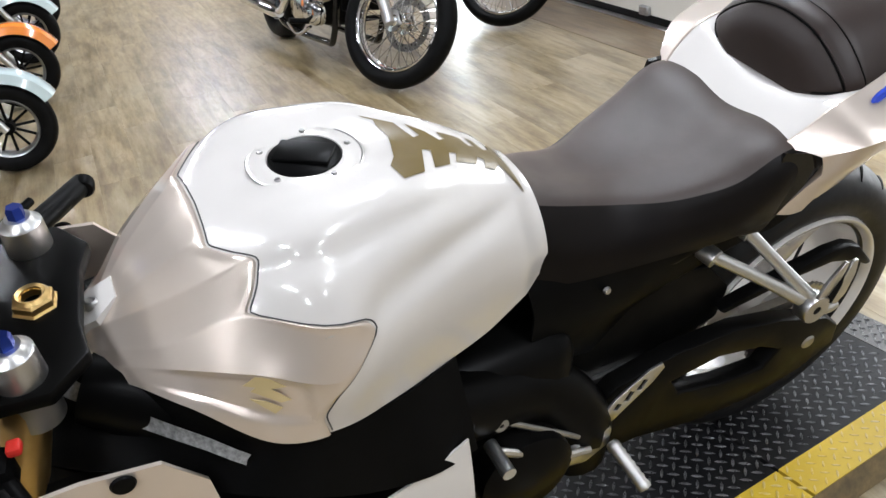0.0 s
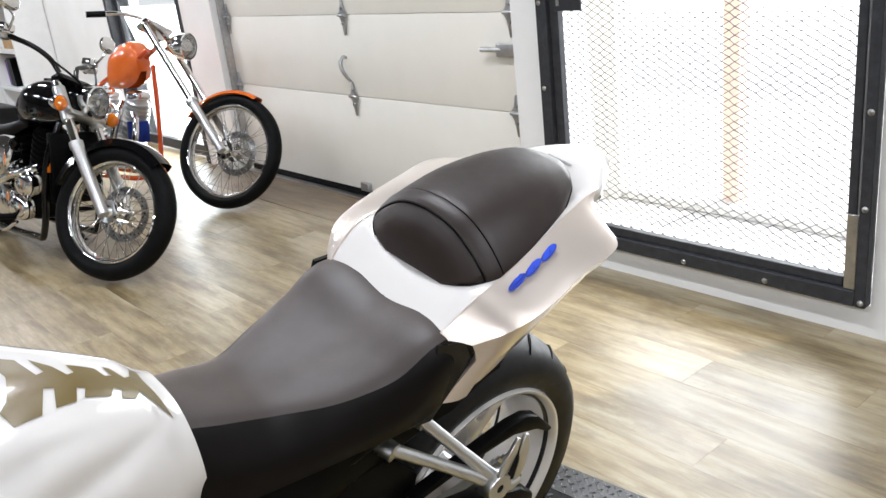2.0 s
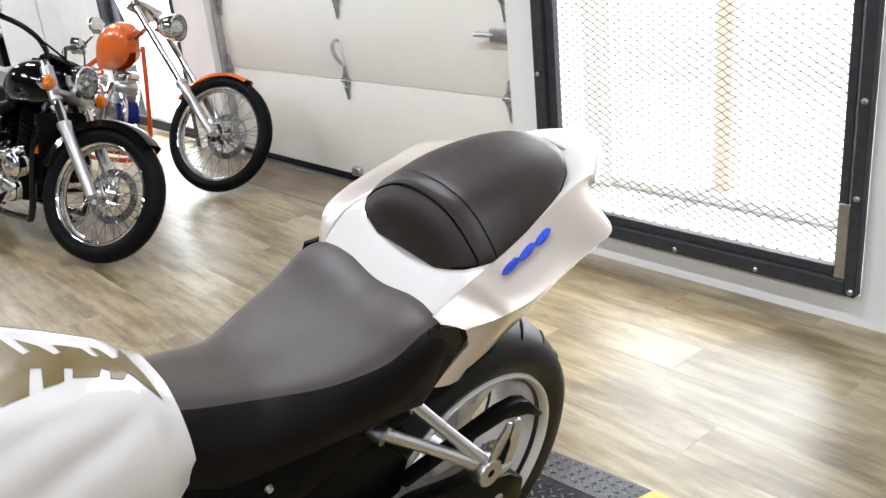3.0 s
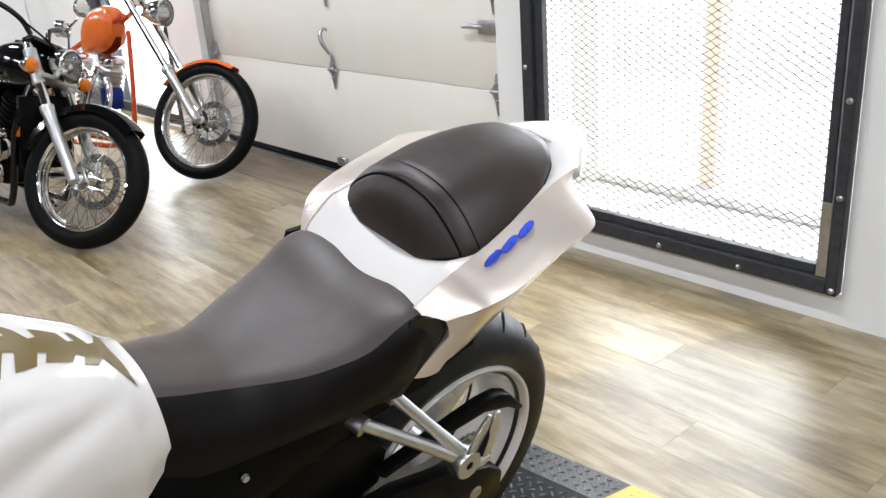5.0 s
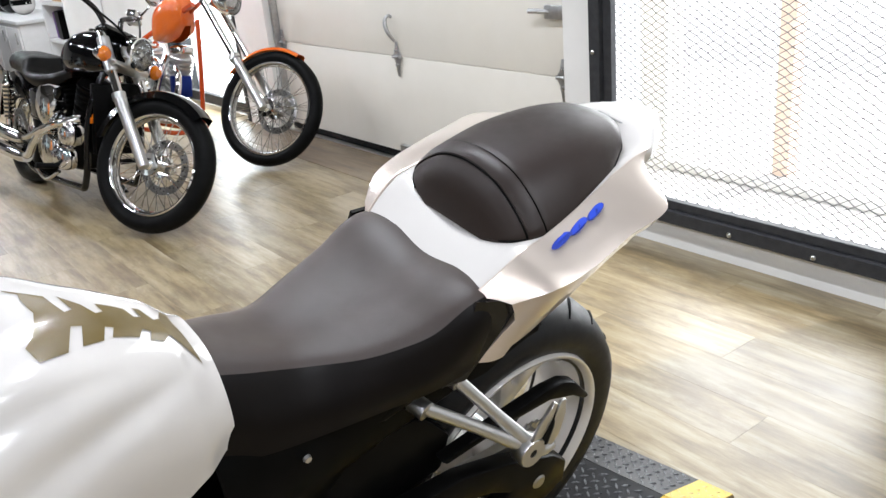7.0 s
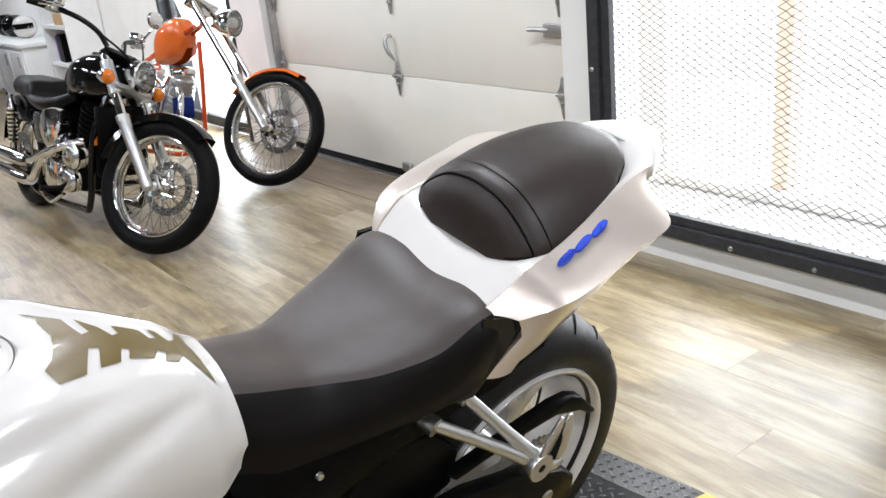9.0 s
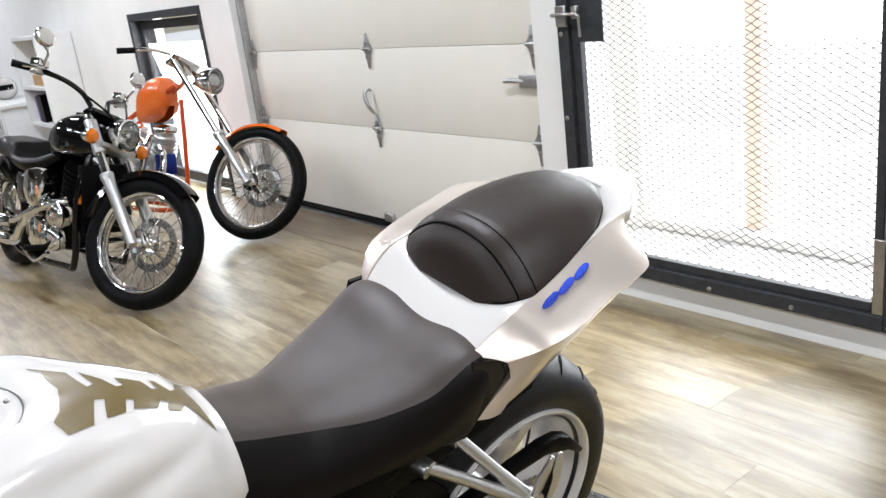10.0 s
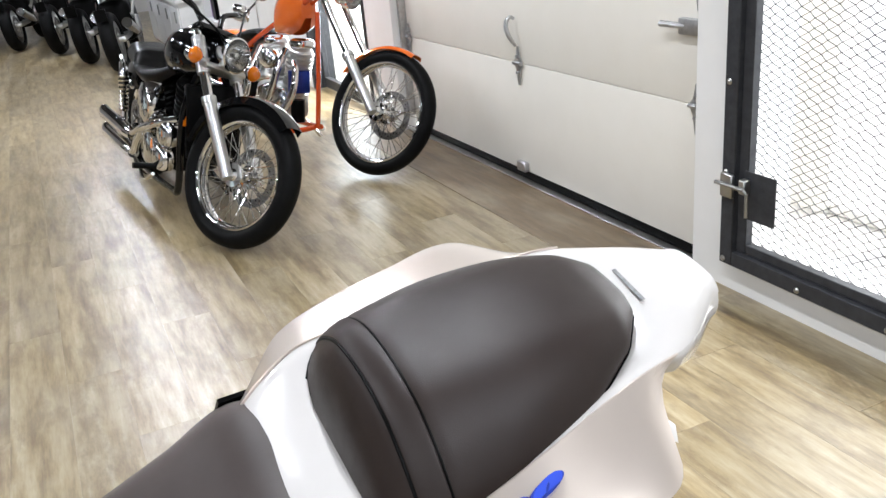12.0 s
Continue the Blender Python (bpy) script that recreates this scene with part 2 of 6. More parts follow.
def sweep(path, radius, seg=10, bm=None, smooth=0, caps=True, flat=1.0):
    """A round bar along a path; radius may be a list."""
    pts = spline(path, smooth) if smooth else np.array(path, float)
    rad = np.interp(np.linspace(0, 1, len(pts)), np.linspace(0, 1, len(radius)), radius) if hasattr(radius, "__len__") else [radius] * len(pts)
    own = bmesh.new()
    rings = []
    side = None
    for i, p in enumerate(pts):
        d = Vector(pts[min(i + 1, len(pts) - 1)] - pts[max(i - 1, 0)]).normalized()
        if side is None:
            side = d.cross(Vector((0, 0, 1)) if abs(d.z) < 0.9 else Vector((1, 0, 0))).normalized()
        side = (side - d * side.dot(d)).normalized()
        up = side.cross(d)
        rings.append([own.verts.new(Vector(p) + float(rad[i]) * (side * math.cos(a) + up * math.sin(a) * flat)) for a in np.linspace(0, 2 * math.pi, seg, endpoint=False)])
    for a, b in zip(rings, rings[1:]):
        for k in range(seg):
            own.faces.new((a[k], a[(k + 1) % seg], b[(k + 1) % seg], b[k]))
    if caps:
        own.faces.new(rings[0])
        own.faces.new(rings[-1])
    return merge(bm, own)


def rod(a, b, r, seg=10, bm=None):
    return sweep([a, b], r, seg, bm)


def lathe(profile, seg=48, axis="X", center=(0, 0, 0), bm=None, closed=False):
    """Turn (radius, along) points round an axis through center."""
    own = bmesh.new()
    rings = []
    for k in range(seg):
        a = 2 * math.pi * k / seg
        c, s = math.cos(a), math.sin(a)
        ring = []
        for r, h in profile:
            v = {"X": (h, r * c, r * s), "Y": (r * c, h, r * s), "Z": (r * c, r * s, h)}[axis]
            ring.append(own.verts.new(Vector(v) + Vector(center)))
        rings.append(ring)
    n = len(profile)
    for k in range(seg):
        a, b = rings[k], rings[(k + 1) % seg]
        for i in range(n if closed else n - 1):
            j = (i + 1) % n
            own.faces.new((a[i], a[j], b[j], b[i]))
    bmesh.ops.remove_doubles(own, verts=own.verts, dist=1e-5)
    return merge(bm, own)


def grid_mesh(P, bm=None, close_ends=False):
    """Quads over an array of points (rows, columns, 3)."""
    own = bmesh.new()
    V = [[own.verts.new(p) for p in row] for row in P]
    for i in range(len(V) - 1):
        for j in range(len(V[0]) - 1):
            own.faces.new((V[i][j], V[i][j + 1], V[i + 1][j + 1], V[i + 1][j]))
    if close_ends:
        own.faces.new(V[0])
        own.faces.new(V[-1])
    return merge(bm, own)


class Loft:
    """A smooth body over stations (y, half profile of (x, z) from the middle of the top to the lower edge)."""

    def __init__(self, stations):
        self.ys = [s[0] for s in stations]
        self.prof = np.array([s[1] for s in stations], float)

    def at(self, y, s):
        """The point at y, and at s from 0 (middle of the top) to 1 (lower edge)."""
        n = self.prof.shape[1] - 1
        i = int(np.clip(np.searchsorted(self.ys, y) - 1, 0, len(self.ys) - 2))
        t = np.clip((y - self.ys[i]) / (self.ys[i + 1] - self.ys[i]), 0, 1)
        k = [max(i - 1, 0), i, i + 1, min(i + 2, len(self.ys) - 1)]
        a, b, c, d = self.prof[k]
        row = 0.5 * (2 * b + (c - a) * t + (2 * a - 5 * b + 4 * c - d) * t * t + (3 * b - a - 3 * c + d) * t**3)
        q = np.clip(s, 0, 1) * n
        j = min(int(q), n - 1)
        t = q - j
        left = row[j - 1] if j > 0 else np.array([-row[1][0], row[1][1]])
        right = row[j + 2] if j + 2 <= n else 2 * row[n] - row[n - 1]
        a, b, c, d = left, row[j], row[j + 1], right
        p = 0.5 * (2 * b + (c - a) * t + (2 * a - 5 * b + 4 * c - d) * t * t + (3 * b - a - 3 * c + d) * t**3)
        return np.array([p[0], y, p[1]])

    def flat(self, y, s):
        """As at(), with straight facets between the profile's points."""
        n = self.prof.shape[1] - 1
        q = np.clip(s, 0, 1) * n
        j = min(int(q), n - 1)
        return self.at(y, j / n) * (1 - q + j) + self.at(y, (j + 1) / n) * (q - j)

    def out(self, y, s, lift=0.0, side=1, hard=False):
        """As at(), lifted off the surface, on the left (1) or the right (-1) side."""
        p = self.flat(y, s) if hard else self.at(y, s)
        if lift:
            e = 0.004
            a = self.at(min(y + e, self.ys[-1]), s) - self.at(max(y - e, self.ys[0]), s)
            b = self.at(y, min(s + 0.01, 1)) - self.at(y, max(s - 0.01, 0))
            if s < 0.005:
                b = np.array([1.0, 0, 0])
            nrm = np.cross(b, a)
            nrm = nrm / (np.linalg.norm(nrm) + 1e-9)
            if nrm[2] + 0.5 * nrm[0] < 0:
                nrm = -nrm
            p = p + nrm * lift
        return np.array([p[0] * side, p[1], p[2]])

    def body(self, ny=40, ns=18, s0=0.0, s1=1.0, lift=0.0, ends=True, side=0):
        ys = np.linspace(self.ys[0], self.ys[-1], ny)
        if side:
            S = [(side, s) for s in np.linspace(s0, s1, ns)]
        else:
            S = [(-1, s) for s in np.linspace(s1, s0, ns)] + [(1, s) for s in np.linspace(s0, s1, ns)][1 if s0 == 0 else 0 :]
        return grid_mesh([[self.out(y, s, lift, k) for k, s in S] for y in ys], close_ends=ends)


def shell(bm, thick):
    """Gives a sheet a thickness."""
    bmesh.ops.recalc_face_normals(bm, faces=bm.faces)
    bmesh.ops.solidify(bm, geom=list(bm.faces), thickness=thick)
    return bm


def plate(outline, x0, x1, bevel=0.0, bm=None, holes=()):
    """A flat plate standing in the y-z plane between x0 and x1, from (y, z) outlines, with holes."""
    own = bmesh.new()
    loops = []
    for pts in (outline, *holes):
        vs = [own.verts.new((x0, y, z)) for y, z in pts]
        loops.append([own.edges.new((vs[i], vs[(i + 1) % len(vs)])) for i in range(len(vs))])
    if holes:
        bmesh.ops.triangle_fill(own, use_beauty=True, use_dissolve=False, edges=[e for l in loops for e in l])
    else:
        own.faces.new(list(own.verts))
    faces = list(own.faces)
    ret = bmesh.ops.extrude_face_region(own, geom=faces)
    bmesh.ops.translate(own, verts=[v for v in ret["geom"] if isinstance(v, bmesh.types.BMVert)], vec=(x1 - x0, 0, 0))
    bmesh.ops.recalc_face_normals(own, faces=own.faces)
    if bevel:
        rim = [e for e in own.edges if len(e.link_faces) == 2 and e.calc_face_angle(0) > 0.6]
        bmesh.ops.bevel(own, geom=rim, offset=bevel, segments=2, affect="EDGES", profile=0.5)
    return merge(bm, own)


def turned(bm, m):
    bmesh.ops.transform(bm, matrix=m, verts=bm.verts)
    return bm


# ---- the room ----
WALL_Y = -0.093
XL, XR, YB, ZC = -13.0, 13.0, -9.5, 3.2


def wall_block(name, x0, x1, y0, y1, z0, z1, label, paint=M_wall):
    return solid(name, box(x0, x1, y0, y1, z0, z1), paint, label, "wall", kind="structure")


BACK = 0.2
wall_block("wall_north_right", 2.992, XR, WALL_Y, BACK, 0, ZC, "white painted wall beside the steel gate")
wall_block("wall_north_pier", 1.42, 1.6, WALL_Y, BACK, 0, ZC, "white painted pier between garage door and gate")
wall_block("wall_north_gate_head", 1.6, 2.992, WALL_Y, BACK, 2.3, ZC, "white painted wall over the gate")
wall_block("wall_north_gate_curb", 1.6, 2.992, WALL_Y, BACK, 0, 0.112, "white painted curb under the gate")
wall_block("wall_north_door_head", -1.42, 1.42, WALL_Y, BACK, 2.2, ZC, "white painted wall over the garage door")
wall_block("wall_north_left", -1.9, -1.42, WALL_Y, BACK, 0, ZC, "white painted wall left of the garage door")
wall_block("wall_north_low_head", -3.36, -1.9, WALL_Y, BACK, 1.42, ZC, "white painted wall over a low doorway")
wall_block("wall_north_far", XL, -3.36, WALL_Y, BACK, 0, ZC, "bright white painted wall behind the motorcycles")
wall_block("wall_east", XR, XR + 0.2, YB, BACK, 0, ZC, "unseen wall closing the showroom, greyed to dim bounce light", M_far_wall)
wall_block("wall_west", XL - 0.2, XL, YB, BACK, 0, ZC, "plain white wall at the far end")
wall_block("wall_south", XL - 0.2, XR + 0.2, YB - 0.2, YB, 0, ZC, "unseen wall behind the scooters, greyed to dim bounce light", M_far_wall)
solid("ceiling", box(XL - 0.2, XR + 0.2, YB - 0.2, BACK, ZC, ZC + 0.15), M_ceiling, "plain dark ceiling with tube lights", "ceiling", kind="structure")
solid("ground", box(-60, 60, -60, 80, -0.2, -0.03), M_asphalt, "pale sunlit concrete ground outside the building", "ground", kind="structure")

floor = solid("floor", box(XL, XR, YB, BACK, -0.029, -0.004), M_grey_line, "wood-look vinyl plank showroom floor", "floor", kind="structure")
strip = solid("floor_strip", box(-1.42, 1.42, -0.39, 0.2, -0.003, 0.003, 0.001), M_sill, "worn dark brown floor strip before the garage door", "floor strip", kind="structure")

# the garage door
garage_door = thing("garage_door", pose(0, 0, 0), "cream sectional steel garage door, closed, with hinges and handle", "garage door", kind="structure")
SEAMS = [0.045, 0.612, 1.066, 1.52, 1.98, 2.2]
for z0, z1 in zip(SEAMS, SEAMS[1:]):
    part("panel", box(-1.4, 1.4, 0.0, 0.045, z0 + 0.0012, z1 - 0.0012, 0.003, 2), M_door, garage_door)
part("backing", box(-1.4, 1.4, 0.012, 0.04, 0.05, 2.19), M_galv, garage_door)
part("bottom_seal", box(-1.4, 1.4, -0.004, 0.05, 0.006, 0.05, 0.006, 2), M_rubber, garage_door, "black rubber bottom seal")


def hinge(x, z):
    bm = plate([(-0.036, 0.012), (-0.02, 0.03), (-0.007, 0.085), (0.007, 0.085), (0.02, 0.03), (0.036, 0.012), (0.036, -0.012), (0.02, -0.035), (0.007, -0.11), (-0.007, -0.11), (-0.02, -0.035), (-0.036, -0.012)], 0, 0.006, 0.001)
    bm = turned(bm, Matrix.Rotation(radians(90), 4, "Z"))
    bm = turned(bm, Matrix.Translation((x, -0.012, z)))
    rod((x - 0.035, -0.018, z), (x + 0.035, -0.018, z), 0.009, 10, bm)
    for dz in (0.035, -0.045):
        lathe([(0, -0.012), (0.008, -0.012), (0.008, 0)], 8, "Y", (x, -0.012, z + dz), bm)
    return bm


for z in (0.612, 1.066, 1.52):
    for x in (-1.36, 0.02, 1.33):
        part("hinge", hinge(x, z), M_galv, garage_door, "galvanised steel hinge")
grip = sweep([(0.0, -0.012, 0.83), (0.0, -0.03, 0.84), (-0.006, -0.05, 0.82), (0.0, -0.055, 0.78), (0.014, -0.045, 0.74), (0.022, -0.02, 0.7)], [0.008, 0.009, 0.011, 0.012, 0.011, 0.008], 10, None, 24)
part("lift_handle", grip, M_galv, garage_door, "bare steel lift handle")
part("side_lock", box(1.24, 1.4, -0.03, -0.002, 0.87, 0.93, 0.006, 2, sweep([(1.27, -0.02, 0.9), (1.2, -0.04, 0.905), (1.16, -0.045, 0.905)], 0.012, 8)), M_galv, garage_door, "grey steel slide lock")
part("bottom_bracket", box(-0.02, 0.06, -0.03, -0.001, 0.05, 0.1, 0.004), M_galv, garage_door)
for x0 in (-1.415, 1.385):
    rail = box(x0, x0 + 0.03, -0.05, -0.002, 0.1, 2.19, 0.004)
    part("track", rail, M_galv, garage_door, "galvanised vertical door track")

part("threshold", box(-1.4, 1.4, -0.05, -0.006, 0.0035, 0.009, 0.002), M_alu, garage_door, "bare metal threshold strip")

# the gate
gate = thing("steel_gate", pose(0, WALL_Y, 0), "charcoal steel security gate filled with expanded metal mesh", "gate", kind="structure")
part("left_stile", box(1.603, 1.662, -0.04, 0.006, 0.114, 2.28, 0.003), M_gate, gate)
part("right_stile", box(2.953, 2.99, -0.04, 0.006, 0.114, 2.28, 0.003), M_gate, gate)
part("bottom_rail", box(1.662, 2.953, -0.04, 0.006, 0.114, 0.168, 0.003), M_gate, gate)
part("top_rail", box(1.662, 2.953, -0.04, 0.006, 2.2, 2.28, 0.003), M_gate, gate)
part("leaf_stile", box(1.664, 1.708, -0.022, 0.012, 0.17, 2.198, 0.003), M_gate, gate)
part("leaf_stile", box(2.908, 2.94, -0.022, 0.012, 0.17, 2.198, 0.003), M_gate, gate)
part("leaf_rail", box(1.71, 2.906, -0.022, 0.012, 0.17, 0.205, 0.003), M_gate, gate)
part("leaf_rail", box(1.71, 2.906, -0.022, 0.012, 2.16, 2.198, 0.003), M_gate, gate)
part("hinge_post", box(2.912, 2.95, -0.032, -0.024, 0.17, 0.43, 0.002), M_steel, gate, "worn bare steel hinge leaf")


def expanded_mesh(x0, x1, z0, z1, dx=0.052, dz=0.03, w=0.0027):
    verts, faces = [], []
    rows = int((z1 - z0) / dz)
    cols = int((x1 - x0) / dx)

    def bar(a, b):
        a, b = np.array(a), np.array(b)
        d = (b - a) / np.linalg.norm(b - a)
        n = np.array([-d[2], 0, d[0]]) * w / 2
        t = np.array([0, 0.002, 0])
        k = len(verts)
        for p in (a, b):
            verts.extend([tuple(p + n - t), tuple(p - n - t), tuple(p - n + t), tuple(p + n + t)])
        for i in range(4):
            j = (i + 1) % 4
            faces.append((k + i, k + j, k + 4 + j, k + 4 + i))

    for r in range(rows):
        for c in range(cols):
            x, z = x0 + c * dx, z0 + r * dz
            sway = 0.004
            bar((x, sway, z), (x + dx / 2, -sway, z + dz / 2))
            bar((x + dx / 2, -sway, z + dz / 2), (x + dx, sway, z))
            bar((x, sway, z + dz), (x + dx / 2, -sway, z + dz / 2))
            bar((x + dx / 2, -sway, z + dz / 2), (x + dx, sway, z + dz))
    me = bpy.data.meshes.new("mesh_panel")
    me.from_pydata(verts, [], faces)
    me.materials.append(M_mesh)
    return me


screen = new("mesh_panel", expanded_mesh(1.67, 2.95, 0.13, 2.2))
screen.parent = gate
screen.location = (0, 0.02, 0)
tagged(screen, "expanded metal mesh", kind="stuff")
BOLT = [(0, -0.048), (0.006, -0.047), (0.011, -0.041), (0.011, -0.039)]
for i in range(5):
    part("bolt", lathe(BOLT, 12, "Y", (1.622 + 0.338 * i, 0, 0.132)), M_steel, gate)
for z in (0.455, 0.767, 1.115, 1.45, 1.8, 2.12):
    for x in (1.624, 2.972):
        part("bolt", lathe(BOLT, 12, "Y", (x, 0, z)), M_steel, gate)
for z in (0.39, 1.165):
    part("lock_plate", box(1.7, 1.838, -0.03, -0.024, z - 0.085, z + 0.085, 0.001), M_gate, gate, "black steel shield plate by the latch")
    latch = box(1.612, 1.668, -0.058, -0.04, z - 0.02, z + 0.065, 0.004)
    rod((1.6, -0.066, z + 0.03), (1.735, -0.066, z + 0.03), 0.007, 10, latch)
    box(1.7, 1.73, -0.06, -0.03, z + 0.01, z + 0.06, 0.004, 1, latch)
    sweep([(1.73, -0.066, z + 0.03), (1.75, -0.068, z + 0.02), (1.752, -0.068, z - 0.06)], 0.006, 8, latch)
    part("slide_bolt", latch, M_steel, gate, "steel slide bolt latch")

# outside the gate
porch = solid("porch_post", box(1.815, 1.9, 0.9, 0.99, -0.03, 2.6, 0.006), M_post, "pale reddish cedar post outside the gate", "post", kind="structure")
solid("porch_wall", box(0.3, 1.26, 0.79, 0.94, -0.03, 2.6, 0.004), M_wall, "white painted outer wall beside the porch", "wall", kind="structure")
sill = solid("porch_sill", box(1.262, 3.6, 0.8, 0.95, -0.029, 0.02, 0.01), M_asphalt, "low concrete sill outside the gate", "sill", kind="structure")

solid("backdrop", box(-14, 20, 9.0, 9.1, -0.03, 9), M_glow, "plain bright hazy daylight beyond the yard", "backdrop", kind="structure")

# the low doorway
doorway = thing("door_1", pose(0, 0, 0), "glazed low side door in a dark frame, daylight behind", "door", kind="structure")
fr = box(-1.95, -1.9, WALL_Y - 0.01, 0.1, 0, 1.42, 0.004)
part("door_frame", fr, M_gate, doorway)
part("door_frame", box(-3.36, -3.31, WALL_Y - 0.01, 0.1, 0, 1.42, 0.004), M_gate, doorway)
part("door_frame", box(-3.31, -1.95, WALL_Y - 0.01, 0.1, 1.36, 1.42, 0.004), M_gate, doorway)
for x0, x1 in ((-3.3, -3.24), (-2.02, -1.96)):
    part("stile", box(x0, x1, -0.03, 0.02, 0.02, 1.35, 0.003), M_gate, doorway)
part("rail", box(-3.24, -2.02, -0.03, 0.02, 1.28, 1.35, 0.003), M_gate, doorway)
part("rail", box(-3.24, -2.02, -0.03, 0.02, 0.02, 0.1, 0.003), M_gate, doorway)
pane = part("pane", box(-3.24, -2.02, -0.008, -0.002, 0.1, 1.28), M_glass, doorway)
pane.visible_shadow = False

for lx, ly in LAMPS:
    lamp = thing("tube_fixture", pose(lx, ly, ZC), "white ceiling fixture with lit fluorescent tubes", "ceiling light", "ceiling lights")
    part("housing", box(-0.62, 0.62, -0.1, 0.1, -0.04, 0.0, 0.008, 2), M_cabinet, lamp)
    for dy in (-0.035, 0.035):
        part("tube", rod((-0.58, dy, -0.052), (0.58, dy, -0.052), 0.012, 10), M_tube, lamp)

# ---- the ramp platform ----
PLAT = Matrix.Translation((3.148, -1.25, 0)) @ Matrix.Rotation(radians(6.5), 4, "Z")
PH = 0.058
platform = thing("lift_platform", PLAT, "black diamond plate motorcycle platform with yellow painted edge", "platform")


def slab(outline_x, y0, y1, z_top0, z_top1, mat, name, label=""):
    """A wedge between two y stations with given top heights."""
    bm = bmesh.new()
    x0, x1 = outline_x
    vs = [bm.verts.new(p) for p in ((x0, y0, 0), (x1, y0, 0), (x1, y0, z_top0), (x0, y0, z_top0), (x0, y1, 0), (x1, y1, 0), (x1, y1, z_top1), (x0, y1, z_top1))]
    for f in ((0, 1, 2, 3), (4, 5, 6, 7), (0, 1, 5, 4), (3, 2, 6, 7), (0, 3, 7, 4), (1, 2, 6, 5)):
        bm.faces.new([vs[i] for i in f])
    return part(name, bm, mat, platform, label)


slab((-0.86, -0.135), -0.16, 0.0, PH, 0.006, M_plate, "ramp_end")
slab((-0.86, -0.135), -0.645, -0.162, PH, PH, M_plate, "deck_plate")
slab((-0.86, -0.135), -3.1, -0.652, PH - 0.002, PH - 0.002, M_plate, "deck_plate")
slab((-0.133, -0.045), -0.16, 0.0, PH + 0.001, 0.008, M_yellow, "edge_stripe", "yellow painted ramp edge")
slab((-0.133, -0.045), -0.645, -0.162, PH + 0.001, PH + 0.001, M_yellow, "edge_stripe", "yellow painted diamond plate edge")
slab((-0.133, -0.045), -3.1, -0.652, PH, PH, M_yellow, "edge_stripe", "yellow painted diamond plate edge")
skirt = bmesh.new()
vs = [skirt.verts.new(p) for p in ((-0.044, -3.1, PH), (-0.024, -3.1, 0.001), (-0.044, -3.1, 0.001), (-0.044, -0.16, PH), (-0.024, -0.16, 0.001), (-0.044, -0.16, 0.001), (-0.044, 0.0, 0.006), (-0.04, 0.0, 0.001))]
for f in ((0, 1, 4, 3), (0, 2, 1), (2, 0, 3, 5), (1, 2, 5, 4), (3, 4, 7, 6), (3, 6, 5)):
    skirt.faces.new([vs[i] for i in f])
part("side_skirt", skirt, M_plate_bare, platform, "bare diamond plate side skirt")


def treads(x0, x1, y0, y1, zf, pitch=0.0235):
    """Raised lozenges in alternating directions, on a grid turned by 45 degrees."""
    bm = bmesh.new()
    u, v = Vector((math.sqrt(0.5), math.sqrt(0.5), 0)), Vector((-math.sqrt(0.5), math.sqrt(0.5), 0))
    mid = Vector(((x0 + x1) / 2, (y0 + y1) / 2, 0))
    n = int(max(x1 - x0, y1 - y0) / pitch) + 1
    for i in range(-n, n + 1):
        for j in range(-n, n + 1):
            spot = mid + (u * i + v * j) * pitch
            cx, cy = spot.x, spot.y
            if not (x0 + 0.009 < cx < x1 - 0.009 and y0 + 0.009 < cy < y1 - 0.009):
                continue
            a = radians(45) if (i + j) % 2 else radians(-45)
            l, w, h = 0.0135, 0.003, 0.0022
            d, e = Vector((math.cos(a), math.sin(a), 0)), Vector((-math.sin(a), math.cos(a), 0))
            c = Vector((cx, cy, 0))
            ps = [c + d * l, c + d * l * 0.4 + e * w, c - d * l * 0.4 + e * w, c - d * l, c - d * l * 0.4 - e * w, c + d * l * 0.4 - e * w]
            lo = [bm.verts.new((p.x, p.y, zf(p.y) - 0.0005)) for p in ps]
            hi = [bm.verts.new((p.x * 0.6 + c.x * 0.4, p.y * 0.6 + c.y * 0.4, zf(c.y) + h)) for p in ps]
            for k in range(6):
                bm.faces.new((lo[k], lo[(k + 1) % 6], hi[(k + 1) % 6], hi[k]))
            bm.faces.new(hi)
    return bm


flat_top = lambda y: PH
slope_top = lambda y: PH + (y + 0.16) / 0.16 * (0.006 - PH)
for nm, x0, x1, y0, y1, zf, mat in (
    ("tread_pattern", -0.8, -0.137, -1.5, -0.165, flat_top, M_tread),
    ("tread_pattern", -0.8, -0.137, -0.155, -0.003, slope_top, M_tread),
    ("tread_pattern", -0.132, -0.046, -1.5, -0.165, flat_top, M_tread_yellow),
    ("tread_pattern", -0.132, -0.046, -0.155, -0.003, slope_top, M_tread_yellow),
):
    tagged(part(nm, treads(x0, x1, y0, y1, zf), mat, platform, "raised tread lozenges"), kind="stuff")


def lettering(text, width, height):
    """A bold slanted character as a thin solid of the given size, standing at the origin."""
    cu = bpy.data.curves.new("word", "FONT")
    cu.body, cu.size, cu.offset, cu.extrude, cu.shear = text, 1.0, 0.08, 0.01, 0.3
    ob = bpy.data.objects.new("word", cu)
    me = ob.to_mesh()
    bm = bmesh.new()
    bm.from_mesh(me)
    ob.to_mesh_clear()
    bpy.data.objects.remove(ob)
    w, h = max(v.co.x for v in bm.verts), max(v.co.y for v in bm.verts)
    bmesh.ops.transform(bm, matrix=Matrix.Diagonal((width / w, height / h, 0.05, 1)), verts=bm.verts)
    return bm


